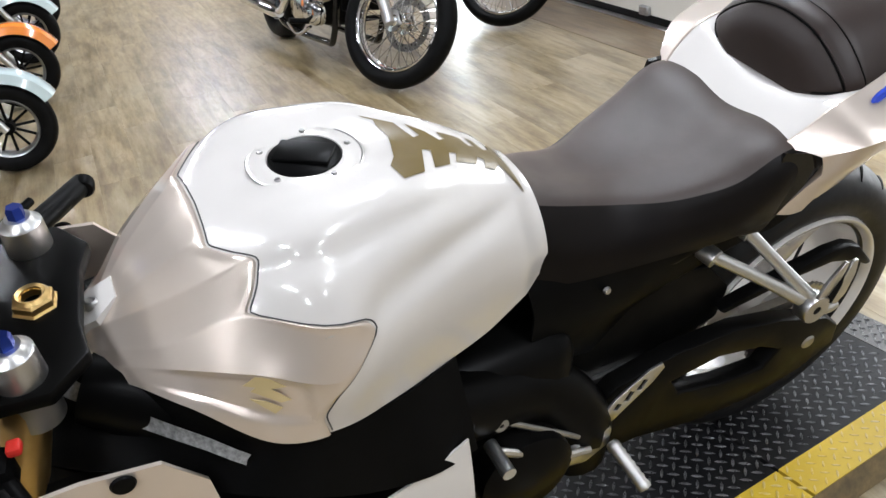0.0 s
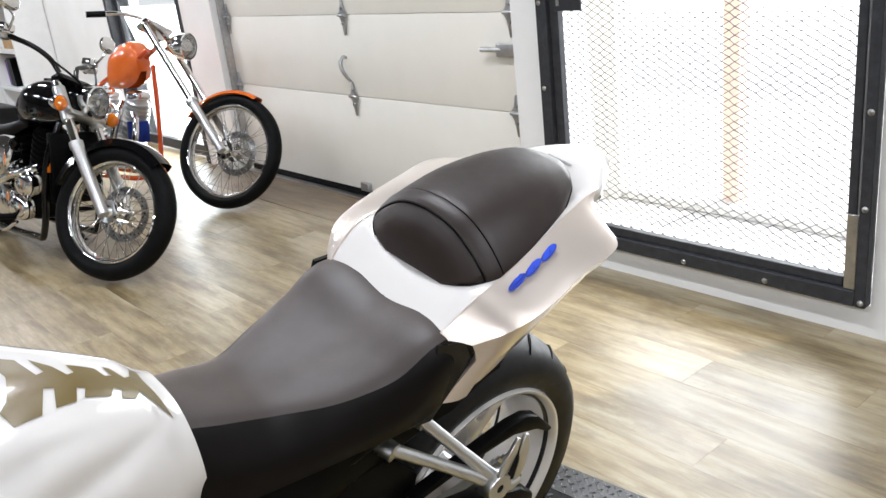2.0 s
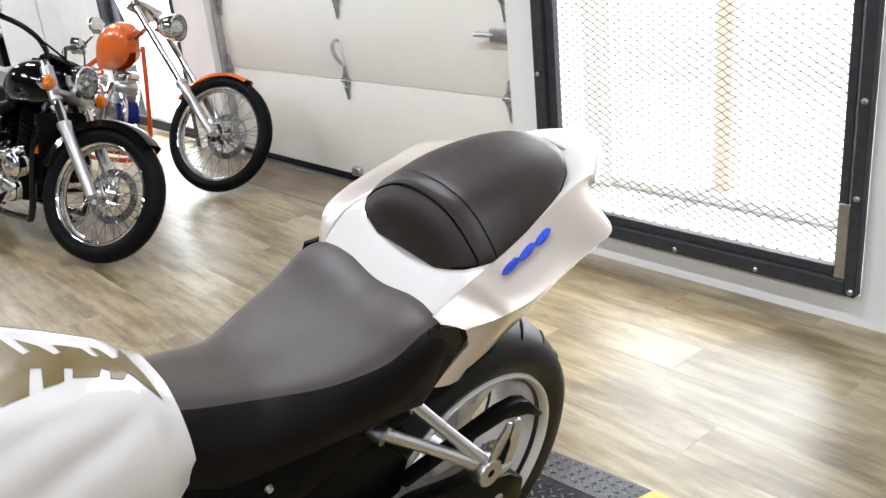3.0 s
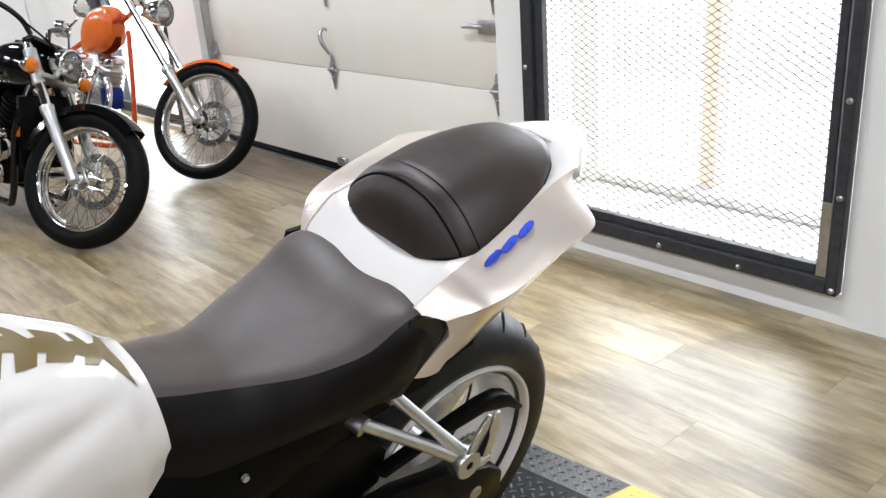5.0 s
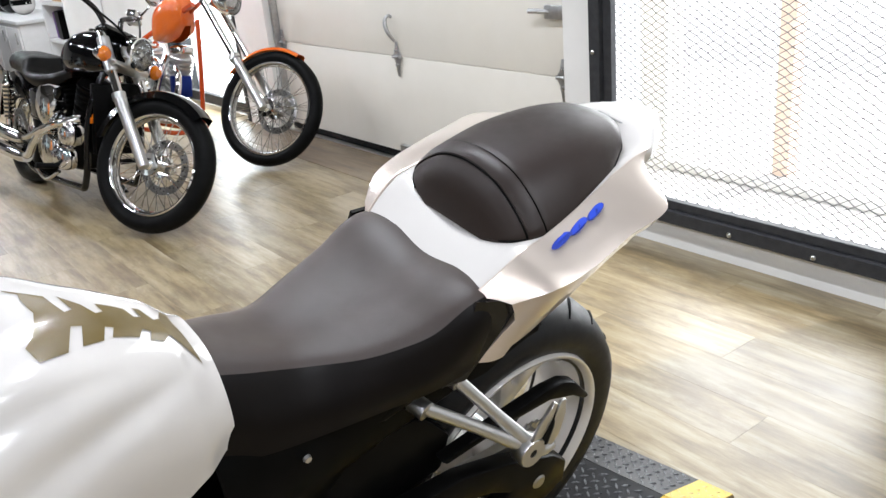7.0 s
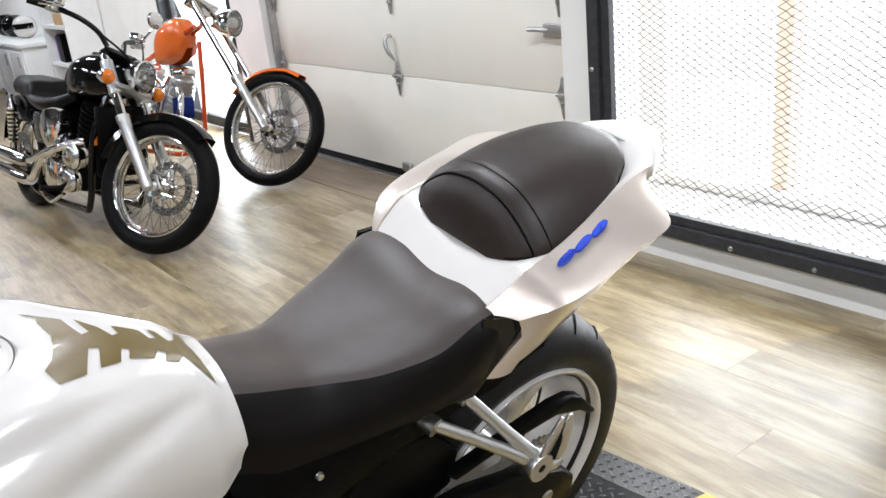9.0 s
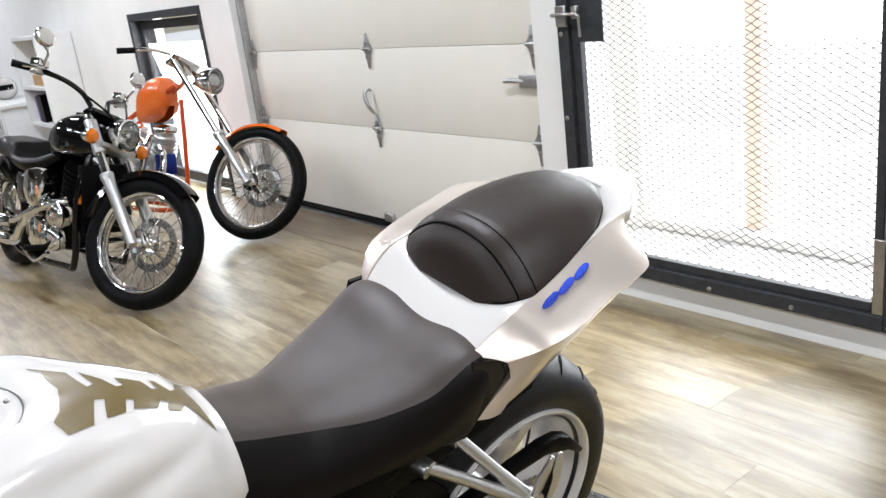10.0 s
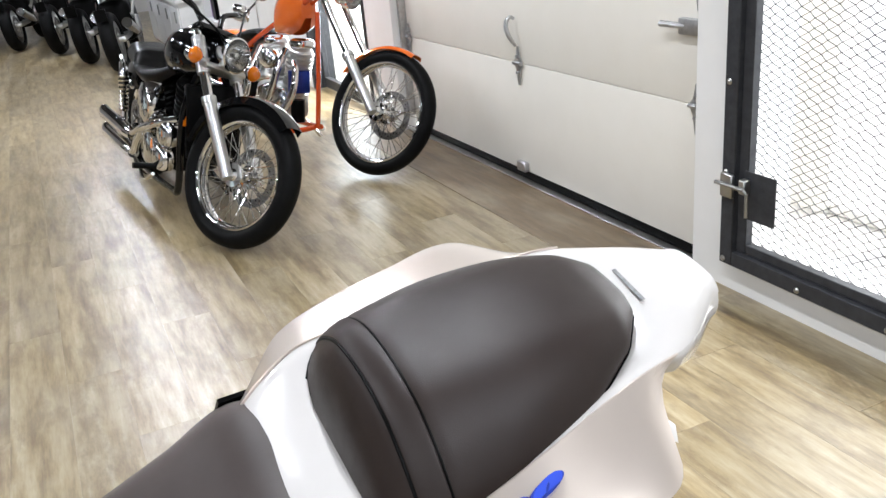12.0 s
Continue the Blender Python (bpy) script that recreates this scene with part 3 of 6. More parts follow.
# ---- the sport motorcycle: x to its left, y to its rear, z up, from the rear tyre's contact ----
BIKE = Matrix.Translation((2.87, -1.88, 0.06)) @ Matrix.Rotation(radians(1), 4, "Z") @ Matrix.Rotation(radians(12.5), 4, "Y")
bike = thing("sport_motorcycle", BIKE, "white and silver sport motorcycle leaning on its stand on the platform", "motorcycle")



class DentedLoft(Loft):
    """A loft with soft valleys: each a list of (y, s, depth) and a width in s."""

    valleys = []

    def at(self, y, s):
        p = super().at(y, s)
        for line, width in self.valleys:
            ys, ss, ds = zip(*line)
            d = np.interp(y, ys, ds) * math.exp(-(((s - np.interp(y, ys, ss)) / width) ** 2))
            r = np.array([p[0], 0, p[2] - 0.78])
            p = p - r / (np.linalg.norm(r) + 1e-9) * d
        return p


TANK = DentedLoft([
    (-1.13, [(0, 0.812), (0.012, 0.8115), (0.022, 0.811), (0.055, 0.802), (0.074, 0.792), (0.082, 0.782)]),
    (-1.06, [(0, 0.872), (0.04, 0.87), (0.077, 0.862), (0.122, 0.838), (0.142, 0.822), (0.168, 0.789)]),
    (-0.98, [(0, 0.928), (0.065, 0.926), (0.118, 0.908), (0.16, 0.88), (0.206, 0.836), (0.226, 0.742)]),
    (-0.9, [(0, 0.946), (0.07, 0.952), (0.137, 0.945), (0.2, 0.89), (0.235, 0.81), (0.225, 0.715)]),
    (-0.82, [(0, 0.943), (0.07, 0.952), (0.132, 0.947), (0.183, 0.89), (0.21, 0.81), (0.2, 0.7)]),
    (-0.74, [(0, 0.938), (0.065, 0.945), (0.12, 0.935), (0.16, 0.878), (0.18, 0.8), (0.17, 0.69)]),
    (-0.66, [(0, 0.925), (0.055, 0.92), (0.1, 0.895), (0.135, 0.85), (0.152, 0.79), (0.145, 0.69)]),
    (-0.59, [(0, 0.885), (0.045, 0.88), (0.08, 0.86), (0.11, 0.82), (0.127, 0.77), (0.125, 0.71)]),
    (-0.545, [(0, 0.845), (0.035, 0.842), (0.065, 0.828), (0.09, 0.8), (0.105, 0.765), (0.105, 0.73)]),
])
TANK.valleys = [
    ([(-0.96, 0.45, 0.0), (-0.93, 0.46, 0.006), (-0.85, 0.5, 0.007), (-0.75, 0.47, 0.006), (-0.66, 0.4, 0.0)], 0.04),
    ([(-0.87, 0.74, 0.0), (-0.82, 0.68, 0.008), (-0.74, 0.64, 0.01), (-0.65, 0.55, 0.008), (-0.58, 0.45, 0.0)], 0.06),
]
SEAM_S = [0, 0.145, 0.245, 0.333, 0.409, 0.497, 0.6, 0.615, 0.64, 0.686, 0.736, 0.786, 0.849, 0.925, 1.0]
SEAM_Y = [-0.978, -0.98, -0.983, -0.962, -0.939, -0.951, -0.97, -0.945, -0.905, -0.848, -0.836, -0.865, -0.901, -0.921, -0.915]
dense_s = np.linspace(0, 1, 241)
soft_y = np.interp(dense_s, SEAM_S, SEAM_Y)
kernel = np.exp(-((np.arange(-12, 13) / 4.0) ** 2))
soft_y = np.convolve(np.pad(soft_y, 12, mode="edge"), kernel / kernel.sum(), mode="valid")


def tank_body():
    """The tank, sunk where the cover lies over it."""
    S = [(-1, q) for q in np.linspace(1, 0, 54)] + [(1, q) for q in np.linspace(0, 1, 54)][1:]
    rows = []
    for y in np.linspace(TANK.ys[0], TANK.ys[-1], 90):
        rows.append([TANK.out(y, q, -0.012 * float(np.clip((min(np.interp([q - 0.03, q, q + 0.03], dense_s, soft_y)) - 0.006 - y) / 0.008, 0, 1)), k) for k, q in S])
    return grid_mesh(rows, close_ends=True)


tank = part("fuel_tank", tank_body(), M_white, bike, "pearl white fuel tank", 50)

def cover_sheet():
    """The silver cover: straight facets running back from the nose, a sunk panel low on each flank, a rolled edge."""
    n = 96
    S = [(-1, s) for s in np.linspace(1, 0, n)] + [(1, s) for s in np.linspace(0, 1, n)][1:]
    T = list(np.linspace(0, 0.93, 32)) + [0.955, 0.975, 0.99, 1.0]
    L = {0.955: 0.0048, 0.975: 0.0045, 0.99: 0.0035, 1.0: -0.002}
    rows = []
    for t in T:
        row = []
        for k, s in S:
            y = -1.145 + (np.interp(s, dense_s, soft_y) + 1.145) * t
            lift = L.get(t, 0.005)
            mid = np.clip((s - 0.8) / 0.025, 0, 1) * np.clip((0.94 - s) / 0.02, 0, 1) * np.clip((y + 1.08) / 0.06, 0, 1) * np.clip((-0.925 - y) / 0.012, 0, 1)
            lift -= 0.006 * mid * (1 if t < 0.94 else 0)
            if t < 0.02:
                lift = 0.001
            yy = max(y, -1.13)
            w = np.clip((0.97 - t) / 0.05, 0, 1)
            p = TANK.out(yy, s, lift, k, True) * w + TANK.out(yy, s, lift, k) * (1 - w)
            row.append(p - np.array([0, max(0, -1.13 - y), max(0, -1.13 - y) * 1.2]))
        rows.append(row)
    return grid_mesh(rows)


part("tank_cover", cover_sheet(), M_silver, bike, "champagne silver tank cover", 24)


edge_qs = [(k, q) for k in (-1, 1) for q in (np.linspace(0.99, 0, 70) if k < 0 else np.linspace(0, 0.99, 70))]
part("cover_seam", sweep([TANK.out(float(np.interp(q, dense_s, soft_y)) + 0.0022, q, 0.0004, k) for k, q in edge_qs if q > 0 or k > 0], 0.001, 6), M_grey_line, tank, "dark seam behind the tank cover")


def tank_at(x, y, lift):
    """The point of the tank over plan place x, y."""
    lo, hi = 0.0, 0.72
    for _ in range(22):
        mid = (lo + hi) / 2
        if TANK.at(y, mid)[0] < abs(x):
            lo = mid
        else:
            hi = mid
    return TANK.out(y, lo, lift, 1 if x >= 0 else -1)


def laid_on_tank(outline, lift, cuts=3):
    """A decal: an outline in plan (x, y), filled, cut fine and laid on the tank."""
    bm = bmesh.new()
    vs = [bm.verts.new((x, y, 0)) for x, y in outline]
    es = [bm.edges.new((vs[i], vs[(i + 1) % len(vs)])) for i in range(len(vs))]
    bmesh.ops.triangle_fill(bm, use_beauty=True, use_dissolve=False, edges=es)
    for _ in range(cuts):
        long = [e for e in bm.edges if e.calc_length() > 0.008]
        if long:
            bmesh.ops.subdivide_edges(bm, edges=long, cuts=1)
            bmesh.ops.triangulate(bm, faces=[f for f in bm.faces if len(f.verts) > 3])
    for v in bm.verts:
        v.co = Vector(tank_at(v.co.x, v.co.y, lift))
    return bm


# the bronze tank pad: a spine with square teeth on its left and slanting slits on its right
PAD = [(-0.061, -0.742), (-0.055, -0.738), (-0.047, -0.727), (-0.036, -0.728), (-0.008, -0.722), (0.015, -0.728), (0.048, -0.738), (0.068, -0.751), (0.098, -0.746), (0.085, -0.714), (0.038, -0.696), (0.04, -0.685), (0.075, -0.696), (0.066, -0.671), (0.044, -0.662), (0.045, -0.653), (0.061, -0.66), (0.056, -0.629), (0.041, -0.62), (0.043, -0.611), (0.057, -0.617), (0.056, -0.601), (0.044, -0.59), (0.069, -0.563), (0.033, -0.568), (0.007, -0.572), (-0.015, -0.57), (-0.016, -0.579), (0.011, -0.588), (0.016, -0.597), (-0.006, -0.606), (-0.008, -0.614), (0.014, -0.611), (0.016, -0.62), (-0.001, -0.626), (-0.007, -0.656), (0.012, -0.653), (0.016, -0.662), (-0.007, -0.671), (-0.032, -0.69), (0.001, -0.683), (0.004, -0.692), (-0.036, -0.703)]
part("tank_pad", laid_on_tank(PAD, 0.0012), M_bronze, tank, "bronze toothed tank pad decal")

cap_m = Matrix.Translation((0, -0.836, 0.9445)) @ Matrix.Rotation(radians(-1), 4, "X")
ring = lathe([(0.045, 0.002), (0.047, 0.006), (0.066, 0.006), (0.07, 0.003), (0.07, -0.004)], 48, "Z")
ring = part("filler_ring", turned(ring, cap_m), M_white, tank, "white filler ring")
part("filler_groove", turned(lathe([(0.0695, 0.0035), (0.0715, 0.004), (0.073, 0.0025), (0.0715, 0.0)], 56, "Z", closed=True), cap_m), M_steel, tank, "fine grey groove round the filler ring")
capb = lathe([(0, 0.009), (0.038, 0.009), (0.045, 0.006), (0.046, 0.0)], 40, "Z")
box(-0.022, 0.022, -0.036, 0.036, 0.008, 0.014, 0.003, 2, capb, Matrix.Rotation(radians(-35), 4, "Z"))
part("filler_cap", turned(capb, cap_m), M_black, tank, "black fuel filler cap")
for i in range(5):
    a = radians(20 + 72 * i)
    part("cap_bolt", turned(lathe([(0, 0.0085), (0.003, 0.0085), (0.0042, 0.007), (0.0042, 0.004)], 10, "Z", (0.057 * math.cos(a), 0.057 * math.sin(a), 0)), cap_m), M_steel, tank)

SEAT = Loft([
    (-0.575, [(0, 0.835), (0.035, 0.832), (0.065, 0.818), (0.09, 0.785), (0.105, 0.75), (0.11, 0.7)]),
    (-0.5, [(0, 0.812), (0.045, 0.811), (0.075, 0.8), (0.1, 0.768), (0.118, 0.735), (0.124, 0.695)]),
    (-0.42, [(0, 0.788), (0.05, 0.789), (0.085, 0.781), (0.115, 0.753), (0.132, 0.725), (0.135, 0.695)]),
    (-0.34, [(0, 0.788), (0.07, 0.791), (0.118, 0.784), (0.143, 0.757), (0.153, 0.73), (0.148, 0.7)]),
    (-0.26, [(0, 0.803), (0.09, 0.809), (0.14, 0.802), (0.161, 0.775), (0.17, 0.745), (0.16, 0.705)]),
    (-0.19, [(0, 0.825), (0.08, 0.834), (0.14, 0.835), (0.168, 0.815), (0.175, 0.78), (0.165, 0.72)]),
    (-0.135, [(0, 0.828), (0.08, 0.838), (0.135, 0.836), (0.158, 0.818), (0.163, 0.79), (0.152, 0.75)]),
])
def shade_edge_at(y):
    """Where the grained top of the seat gives way to its side, coloured as shaded."""
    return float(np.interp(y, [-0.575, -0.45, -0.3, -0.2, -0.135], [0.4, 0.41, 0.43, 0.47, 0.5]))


seat_ys = np.linspace(SEAT.ys[0], SEAT.ys[-1], 48)
seat_top = part("rider_seat", grid_mesh([[SEAT.out(y, q * shade_edge_at(y), 0, k) for k, q in [(-1, q) for q in np.linspace(1, 0, 16)] + [(1, q) for q in np.linspace(0, 1, 16)][1:]] for y in seat_ys]), M_vinyl, bike, "black grained vinyl rider seat", 50)
# Below the crease the shade is in the colour; the cover itself continues.
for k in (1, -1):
    part("seat_shaded_side", grid_mesh([[SEAT.out(y, q, 0, k) for q in np.linspace(shade_edge_at(y), 1, 18)] for y in seat_ys]), M_vinyl_shade, seat_top, "side of the rider seat, vinyl darkened for shade", 50)
for y in (SEAT.ys[0], SEAT.ys[-1]):
    rim = [SEAT.at(y, q) * np.array([-1, 1, 1]) for q in np.linspace(1, 0, 20)] + [SEAT.at(y, q) for q in np.linspace(0, 1, 20)[1:]]
    end = bmesh.new()
    end.faces.new([end.verts.new(p) for p in rim])
    part("seat_end", shell(end, 0.002), M_black, seat_top)

TAIL = Loft([
    (-0.2, [(0, 0.8), (0.05, 0.805), (0.09, 0.81), (0.13, 0.81), (0.15, 0.795), (0.16, 0.73), (0.13, 0.71)]),
    (-0.15, [(0, 0.835), (0.06, 0.84), (0.105, 0.845), (0.146, 0.849), (0.178, 0.823), (0.168, 0.72), (0.13, 0.7)]),
    (-0.1, [(0, 0.862), (0.07, 0.868), (0.115, 0.877), (0.152, 0.882), (0.218, 0.853), (0.168, 0.728), (0.12, 0.71)]),
    (-0.04, [(0, 0.872), (0.07, 0.878), (0.12, 0.886), (0.15, 0.897), (0.23, 0.873), (0.168, 0.752), (0.11, 0.735)]),
    (0.05, [(0, 0.89), (0.07, 0.895), (0.115, 0.91), (0.143, 0.928), (0.225, 0.9), (0.166, 0.79), (0.1, 0.77)]),
    (0.14, [(0, 0.92), (0.06, 0.925), (0.095, 0.935), (0.124, 0.944), (0.218, 0.917), (0.152, 0.83), (0.09, 0.805)]),
    (0.2, [(0, 0.95), (0.05, 0.951), (0.085, 0.951), (0.113, 0.951), (0.122, 0.93), (0.1, 0.885), (0.07, 0.86)]),
    (0.235, [(0, 0.963), (0.045, 0.962), (0.078, 0.959), (0.104, 0.95), (0.106, 0.932), (0.09, 0.9), (0.06, 0.88)]),
    (0.275, [(0, 0.969), (0.04, 0.968), (0.066, 0.962), (0.082, 0.948), (0.086, 0.925), (0.08, 0.895), (0.06, 0.87)]),
    (0.335, [(0, 0.966), (0.02, 0.965), (0.035, 0.961), (0.045, 0.951), (0.05, 0.93), (0.045, 0.915), (0.03, 0.905)]),
])
cowl = TAIL.body(44, 18, 0, 0.5)
for k in (1, -1):
    grid_mesh([[TAIL.out(y, q, -0.001 - 0.014 * float(np.clip((0.225 - y) / 0.03, 0, 1)), k) for q in np.linspace(0.5, 0.72, 10)] for y in np.linspace(0.17, 0.335, 18)], cowl)
part("tail_cowl", cowl, M_white, bike, "white tail cowl", 50)
for k in (1, -1):
    rows = []
    for t in np.linspace(0, 1, 40):
        row = []
        for s in np.concatenate([np.linspace(0.49, 0.5, 2), np.linspace(0.5, 0.667, 7)[1:], np.linspace(0.667, 0.833, 7)[1:], np.linspace(0.833, 1, 4)[1:]]):
            y0 = np.interp(s, [0.49, 0.5, 0.667, 0.72, 0.833, 1.0], [-0.185, -0.18, -0.142, -0.132, -0.185, -0.185])
            y1 = np.interp(s, [0.49, 0.5, 0.667, 0.833, 1.0], [0.222, 0.222, 0.152, 0.14, 0.135])
            row.append(TAIL.out(y0 + (y1 - y0) * t, s, 0.003, k, True))
        rows.append(row)
    panel = part("tail_side_panel", shell(grid_mesh(rows), 0.004), M_silver, bike, "champagne silver tail side panel", 14)
    for i, digit in enumerate("600" if k > 0 else ""):
        y0, y1 = -0.06 + 0.037 * i, -0.023 + 0.037 * i
        base, ahead, above = [Vector(TAIL.out(y, q, 0.004, k, True)) for y, q in ((y0, 0.566), (y1, 0.563), (y0, 0.53))]
        run = (ahead - base).normalized()
        out = run.cross(above - base).normalized()
        m = Matrix((run, out.cross(run), out)).transposed().to_4x4()
        m.translation = base + out * 0.0055
        oval = bmesh.new()
        oval.faces.new([oval.verts.new((0.019 + 0.021 * math.cos(a) + 0.004 * math.sin(a), 0.0068 + 0.0066 * math.sin(a), -0.0012)) for a in np.linspace(0, 2 * math.pi, 24, endpoint=False)])
        part("decal_outline", shell(turned(oval, m), 0.0004), M_dark_blue, panel, "dark blue outline of the number decal")
        part("number_decal", turned(lettering(digit, 0.0385, 0.0135), m), M_blue, panel, "blue displacement number decal")
    tri = bmesh.new()
    outline = [(0.156, -0.19, 0.834), (0.174, -0.116, 0.82), (0.168, -0.15, 0.77), (0.155, -0.2, 0.695), (0.148, -0.24, 0.695), (0.156, -0.212, 0.77)]
    tri.faces.new([tri.verts.new((x * k, y, z)) for x, y, z in outline])
    ext = bmesh.ops.extrude_face_region(tri, geom=list(tri.faces))
    bmesh.ops.translate(tri, verts=[v for v in ext["geom"] if isinstance(v, bmesh.types.BMVert)], vec=(0.006 * k, 0, 0.002))
    part("seat_corner_trim", tri, M_gloss_black, bike, "gloss black trim at the seat corner")
rear = grid_mesh([[(x, 0.318 - 0.9 * abs(x) ** 1.2, z) for x in np.linspace(-0.035, 0.035, 13)] for z in (0.905, 0.915, 0.925, 0.935)])
part("tail_light", shell(rear, 0.01), M_chrome, bike, "clear tail light under the cowl tip")
word = box(-0.03, 0.03, -0.0022, 0.0022, 0, 0.0006)
part("cowl_lettering", turned(word, Matrix.Translation((0.005, 0.238, 0.9665)) @ Matrix.Rotation(radians(-5), 4, "Z") @ Matrix.Rotation(radians(9), 4, "X")), M_sticker, bike, "small dark maker lettering bar")

PILLION = Loft([
    (-0.106, [(0, 0.868), (0.03, 0.868), (0.055, 0.869), (0.068, 0.871), (0.072, 0.872), (0.068, 0.866)]),
    (-0.099, [(0, 0.925), (0.045, 0.919), (0.08, 0.905), (0.1, 0.889), (0.108, 0.88), (0.1, 0.87)]),
    (-0.078, [(0, 0.96), (0.055, 0.952), (0.093, 0.932), (0.124, 0.906), (0.135, 0.889), (0.128, 0.873)]),
    (-0.04, [(0, 0.977), (0.06, 0.969), (0.104, 0.947), (0.135, 0.918), (0.147, 0.898), (0.138, 0.88)]),
    (0.04, [(0, 0.988), (0.06, 0.983), (0.103, 0.965), (0.131, 0.939), (0.142, 0.917), (0.134, 0.9)]),
    (0.12, [(0, 0.994), (0.055, 0.99), (0.088, 0.977), (0.11, 0.957), (0.119, 0.938), (0.112, 0.92)]),
    (0.18, [(0, 0.991), (0.045, 0.988), (0.066, 0.98), (0.082, 0.966), (0.085, 0.954), (0.08, 0.94)]),
    (0.21, [(0, 0.982), (0.024, 0.981), (0.038, 0.977), (0.048, 0.971), (0.05, 0.965), (0.048, 0.957)]),
    (0.221, [(0, 0.968), (0.006, 0.968), (0.01, 0.967), (0.012, 0.966), (0.013, 0.964), (0.012, 0.96)]),
])
pillion = part("pillion_seat", PILLION.body(60, 24), M_pillion_vinyl, bike, "black vinyl pillion seat", 50)
ACROSS = [(-1, q) for q in np.linspace(0.97, 0, 20)] + [(1, q) for q in np.linspace(0, 0.97, 20)][1:]
BOW = lambda q: 0.003 * (1 - q * q)
strap = [[PILLION.out(y - BOW(q), q, l, k) for k, q in ACROSS] for y, l in ((-0.0725, -0.001), (-0.072, 0.0018), (-0.07, 0.0026), (-0.06, 0.003), (-0.049, 0.0028), (-0.0465, 0.002), (-0.046, -0.001))]
part("grab_strap", grid_mesh(strap), M_pillion_vinyl, pillion, "black vinyl grab strap")
part("seam_welt", sweep([PILLION.out(-0.074 - BOW(q), q, 0.0002, k) for k, q in ACROSS], 0.0018, 6), M_black, pillion)
part("seam_welt", sweep([PILLION.out(-0.0445 - BOW(q), q, -0.0002, k) for k, q in ACROSS], 0.0013, 6), M_black, pillion)
piping = [PILLION.out(y, 0.8, 0.0004, k) for k, ys in ((-1, np.linspace(-0.1, 0.216, 40)), (1, np.linspace(0.216, -0.1, 40))) for y in ys]
part("piping", sweep(piping, 0.0016, 6), M_black, pillion, "black edge piping")
# Shade round the pillion's lower rim, laid on as a darker band.
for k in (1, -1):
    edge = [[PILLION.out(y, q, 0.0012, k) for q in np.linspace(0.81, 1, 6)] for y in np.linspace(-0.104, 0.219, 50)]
    part("seat_shaded_side", grid_mesh(edge), M_vinyl_shade, pillion, "lower edge of the pillion seat, darkened for shade", 60)

# rear wheel
AX = Vector((-0.012, 0.022, 0.333))
WHEEL_TURN = Matrix.Rotation(radians(1.5), 4, "Z") @ Matrix.Rotation(radians(2), 4, "Y")
wheel = thing("rear_wheel")
wheel.parent = bike
wheel.matrix_local = Matrix.Translation(AX) @ WHEEL_TURN
half = [(0.23, 0.074), (0.238, 0.081), (0.257, 0.087), (0.278, 0.088), (0.297, 0.076), (0.311, 0.052), (0.32, 0.025)]
tyre_prof = half + [(0.3225, 0)] + [(r, -h) for r, h in reversed(half)] + [(0.215, -0.07), (0.215, 0.07)]
tyre = part("tyre", lathe(tyre_prof, 72, "X", closed=True), M_sport_tyre, wheel, "black sport tyre with sparse grooves", 60)
rim_prof = [(0.236, 0.08), (0.232, 0.087), (0.226, 0.086), (0.221, 0.074), (0.206, 0.045), (0.2, 0.0), (0.206, -0.045), (0.221, -0.074), (0.226, -0.086), (0.232, -0.087), (0.236, -0.08), (0.222, -0.04), (0.216, 0), (0.222, 0.04)]
rim = part("rim", lathe(rim_prof, 72, "X", closed=True), M_white, wheel, "white painted rim", 60)
hubb = lathe([(0.0, 0.07), (0.03, 0.07), (0.045, 0.055), (0.05, 0.0), (0.045, -0.055), (0.03, -0.07), (0, -0.07)], 32, "X")
part("spokes", hubb, M_white, wheel, "white wheel hub")
SPOKE = [(0.035, -0.026), (0.09, -0.021), (0.15, -0.052), (0.206, -0.1), (0.206, 0.1), (0.15, 0.052), (0.09, 0.021), (0.035, 0.026)]
SLOT = [(0.13, -0.008), (0.165, -0.022), (0.188, -0.04), (0.194, -0.024), (0.194, 0.024), (0.188, 0.04), (0.165, 0.022), (0.13, 0.008)]
for i in range(3):
    spoke = plate(SPOKE, -0.022, 0.022, 0.006, None, [SLOT])
    part("spoke", turned(spoke, Matrix.Rotation(radians(68 + 120 * i), 4, "X")), M_white, wheel, "white cast spoke")
pts = []
for i in range(84):
    r = 0.094 if (i // 1) % 2 else 0.102
    a = 2 * math.pi * i / 84
    pts.append((r * math.cos(a), r * math.sin(a)))
hole = [(0.05 * math.cos(2 * math.pi * i / 24), 0.05 * math.sin(2 * math.pi * i / 24)) for i in range(24)]
part("sprocket", plate(pts, 0.098, 0.104, 0, None, [hole]), M_steel, wheel, "worn steel rear sprocket")
part("axle", lathe([(0, 0.16), (0.012, 0.16), (0.018, 0.155), (0.018, 0.13), (0.012, 0.128), (0.012, -0.15), (0, -0.15)], 16, "X"), M_steel, wheel)

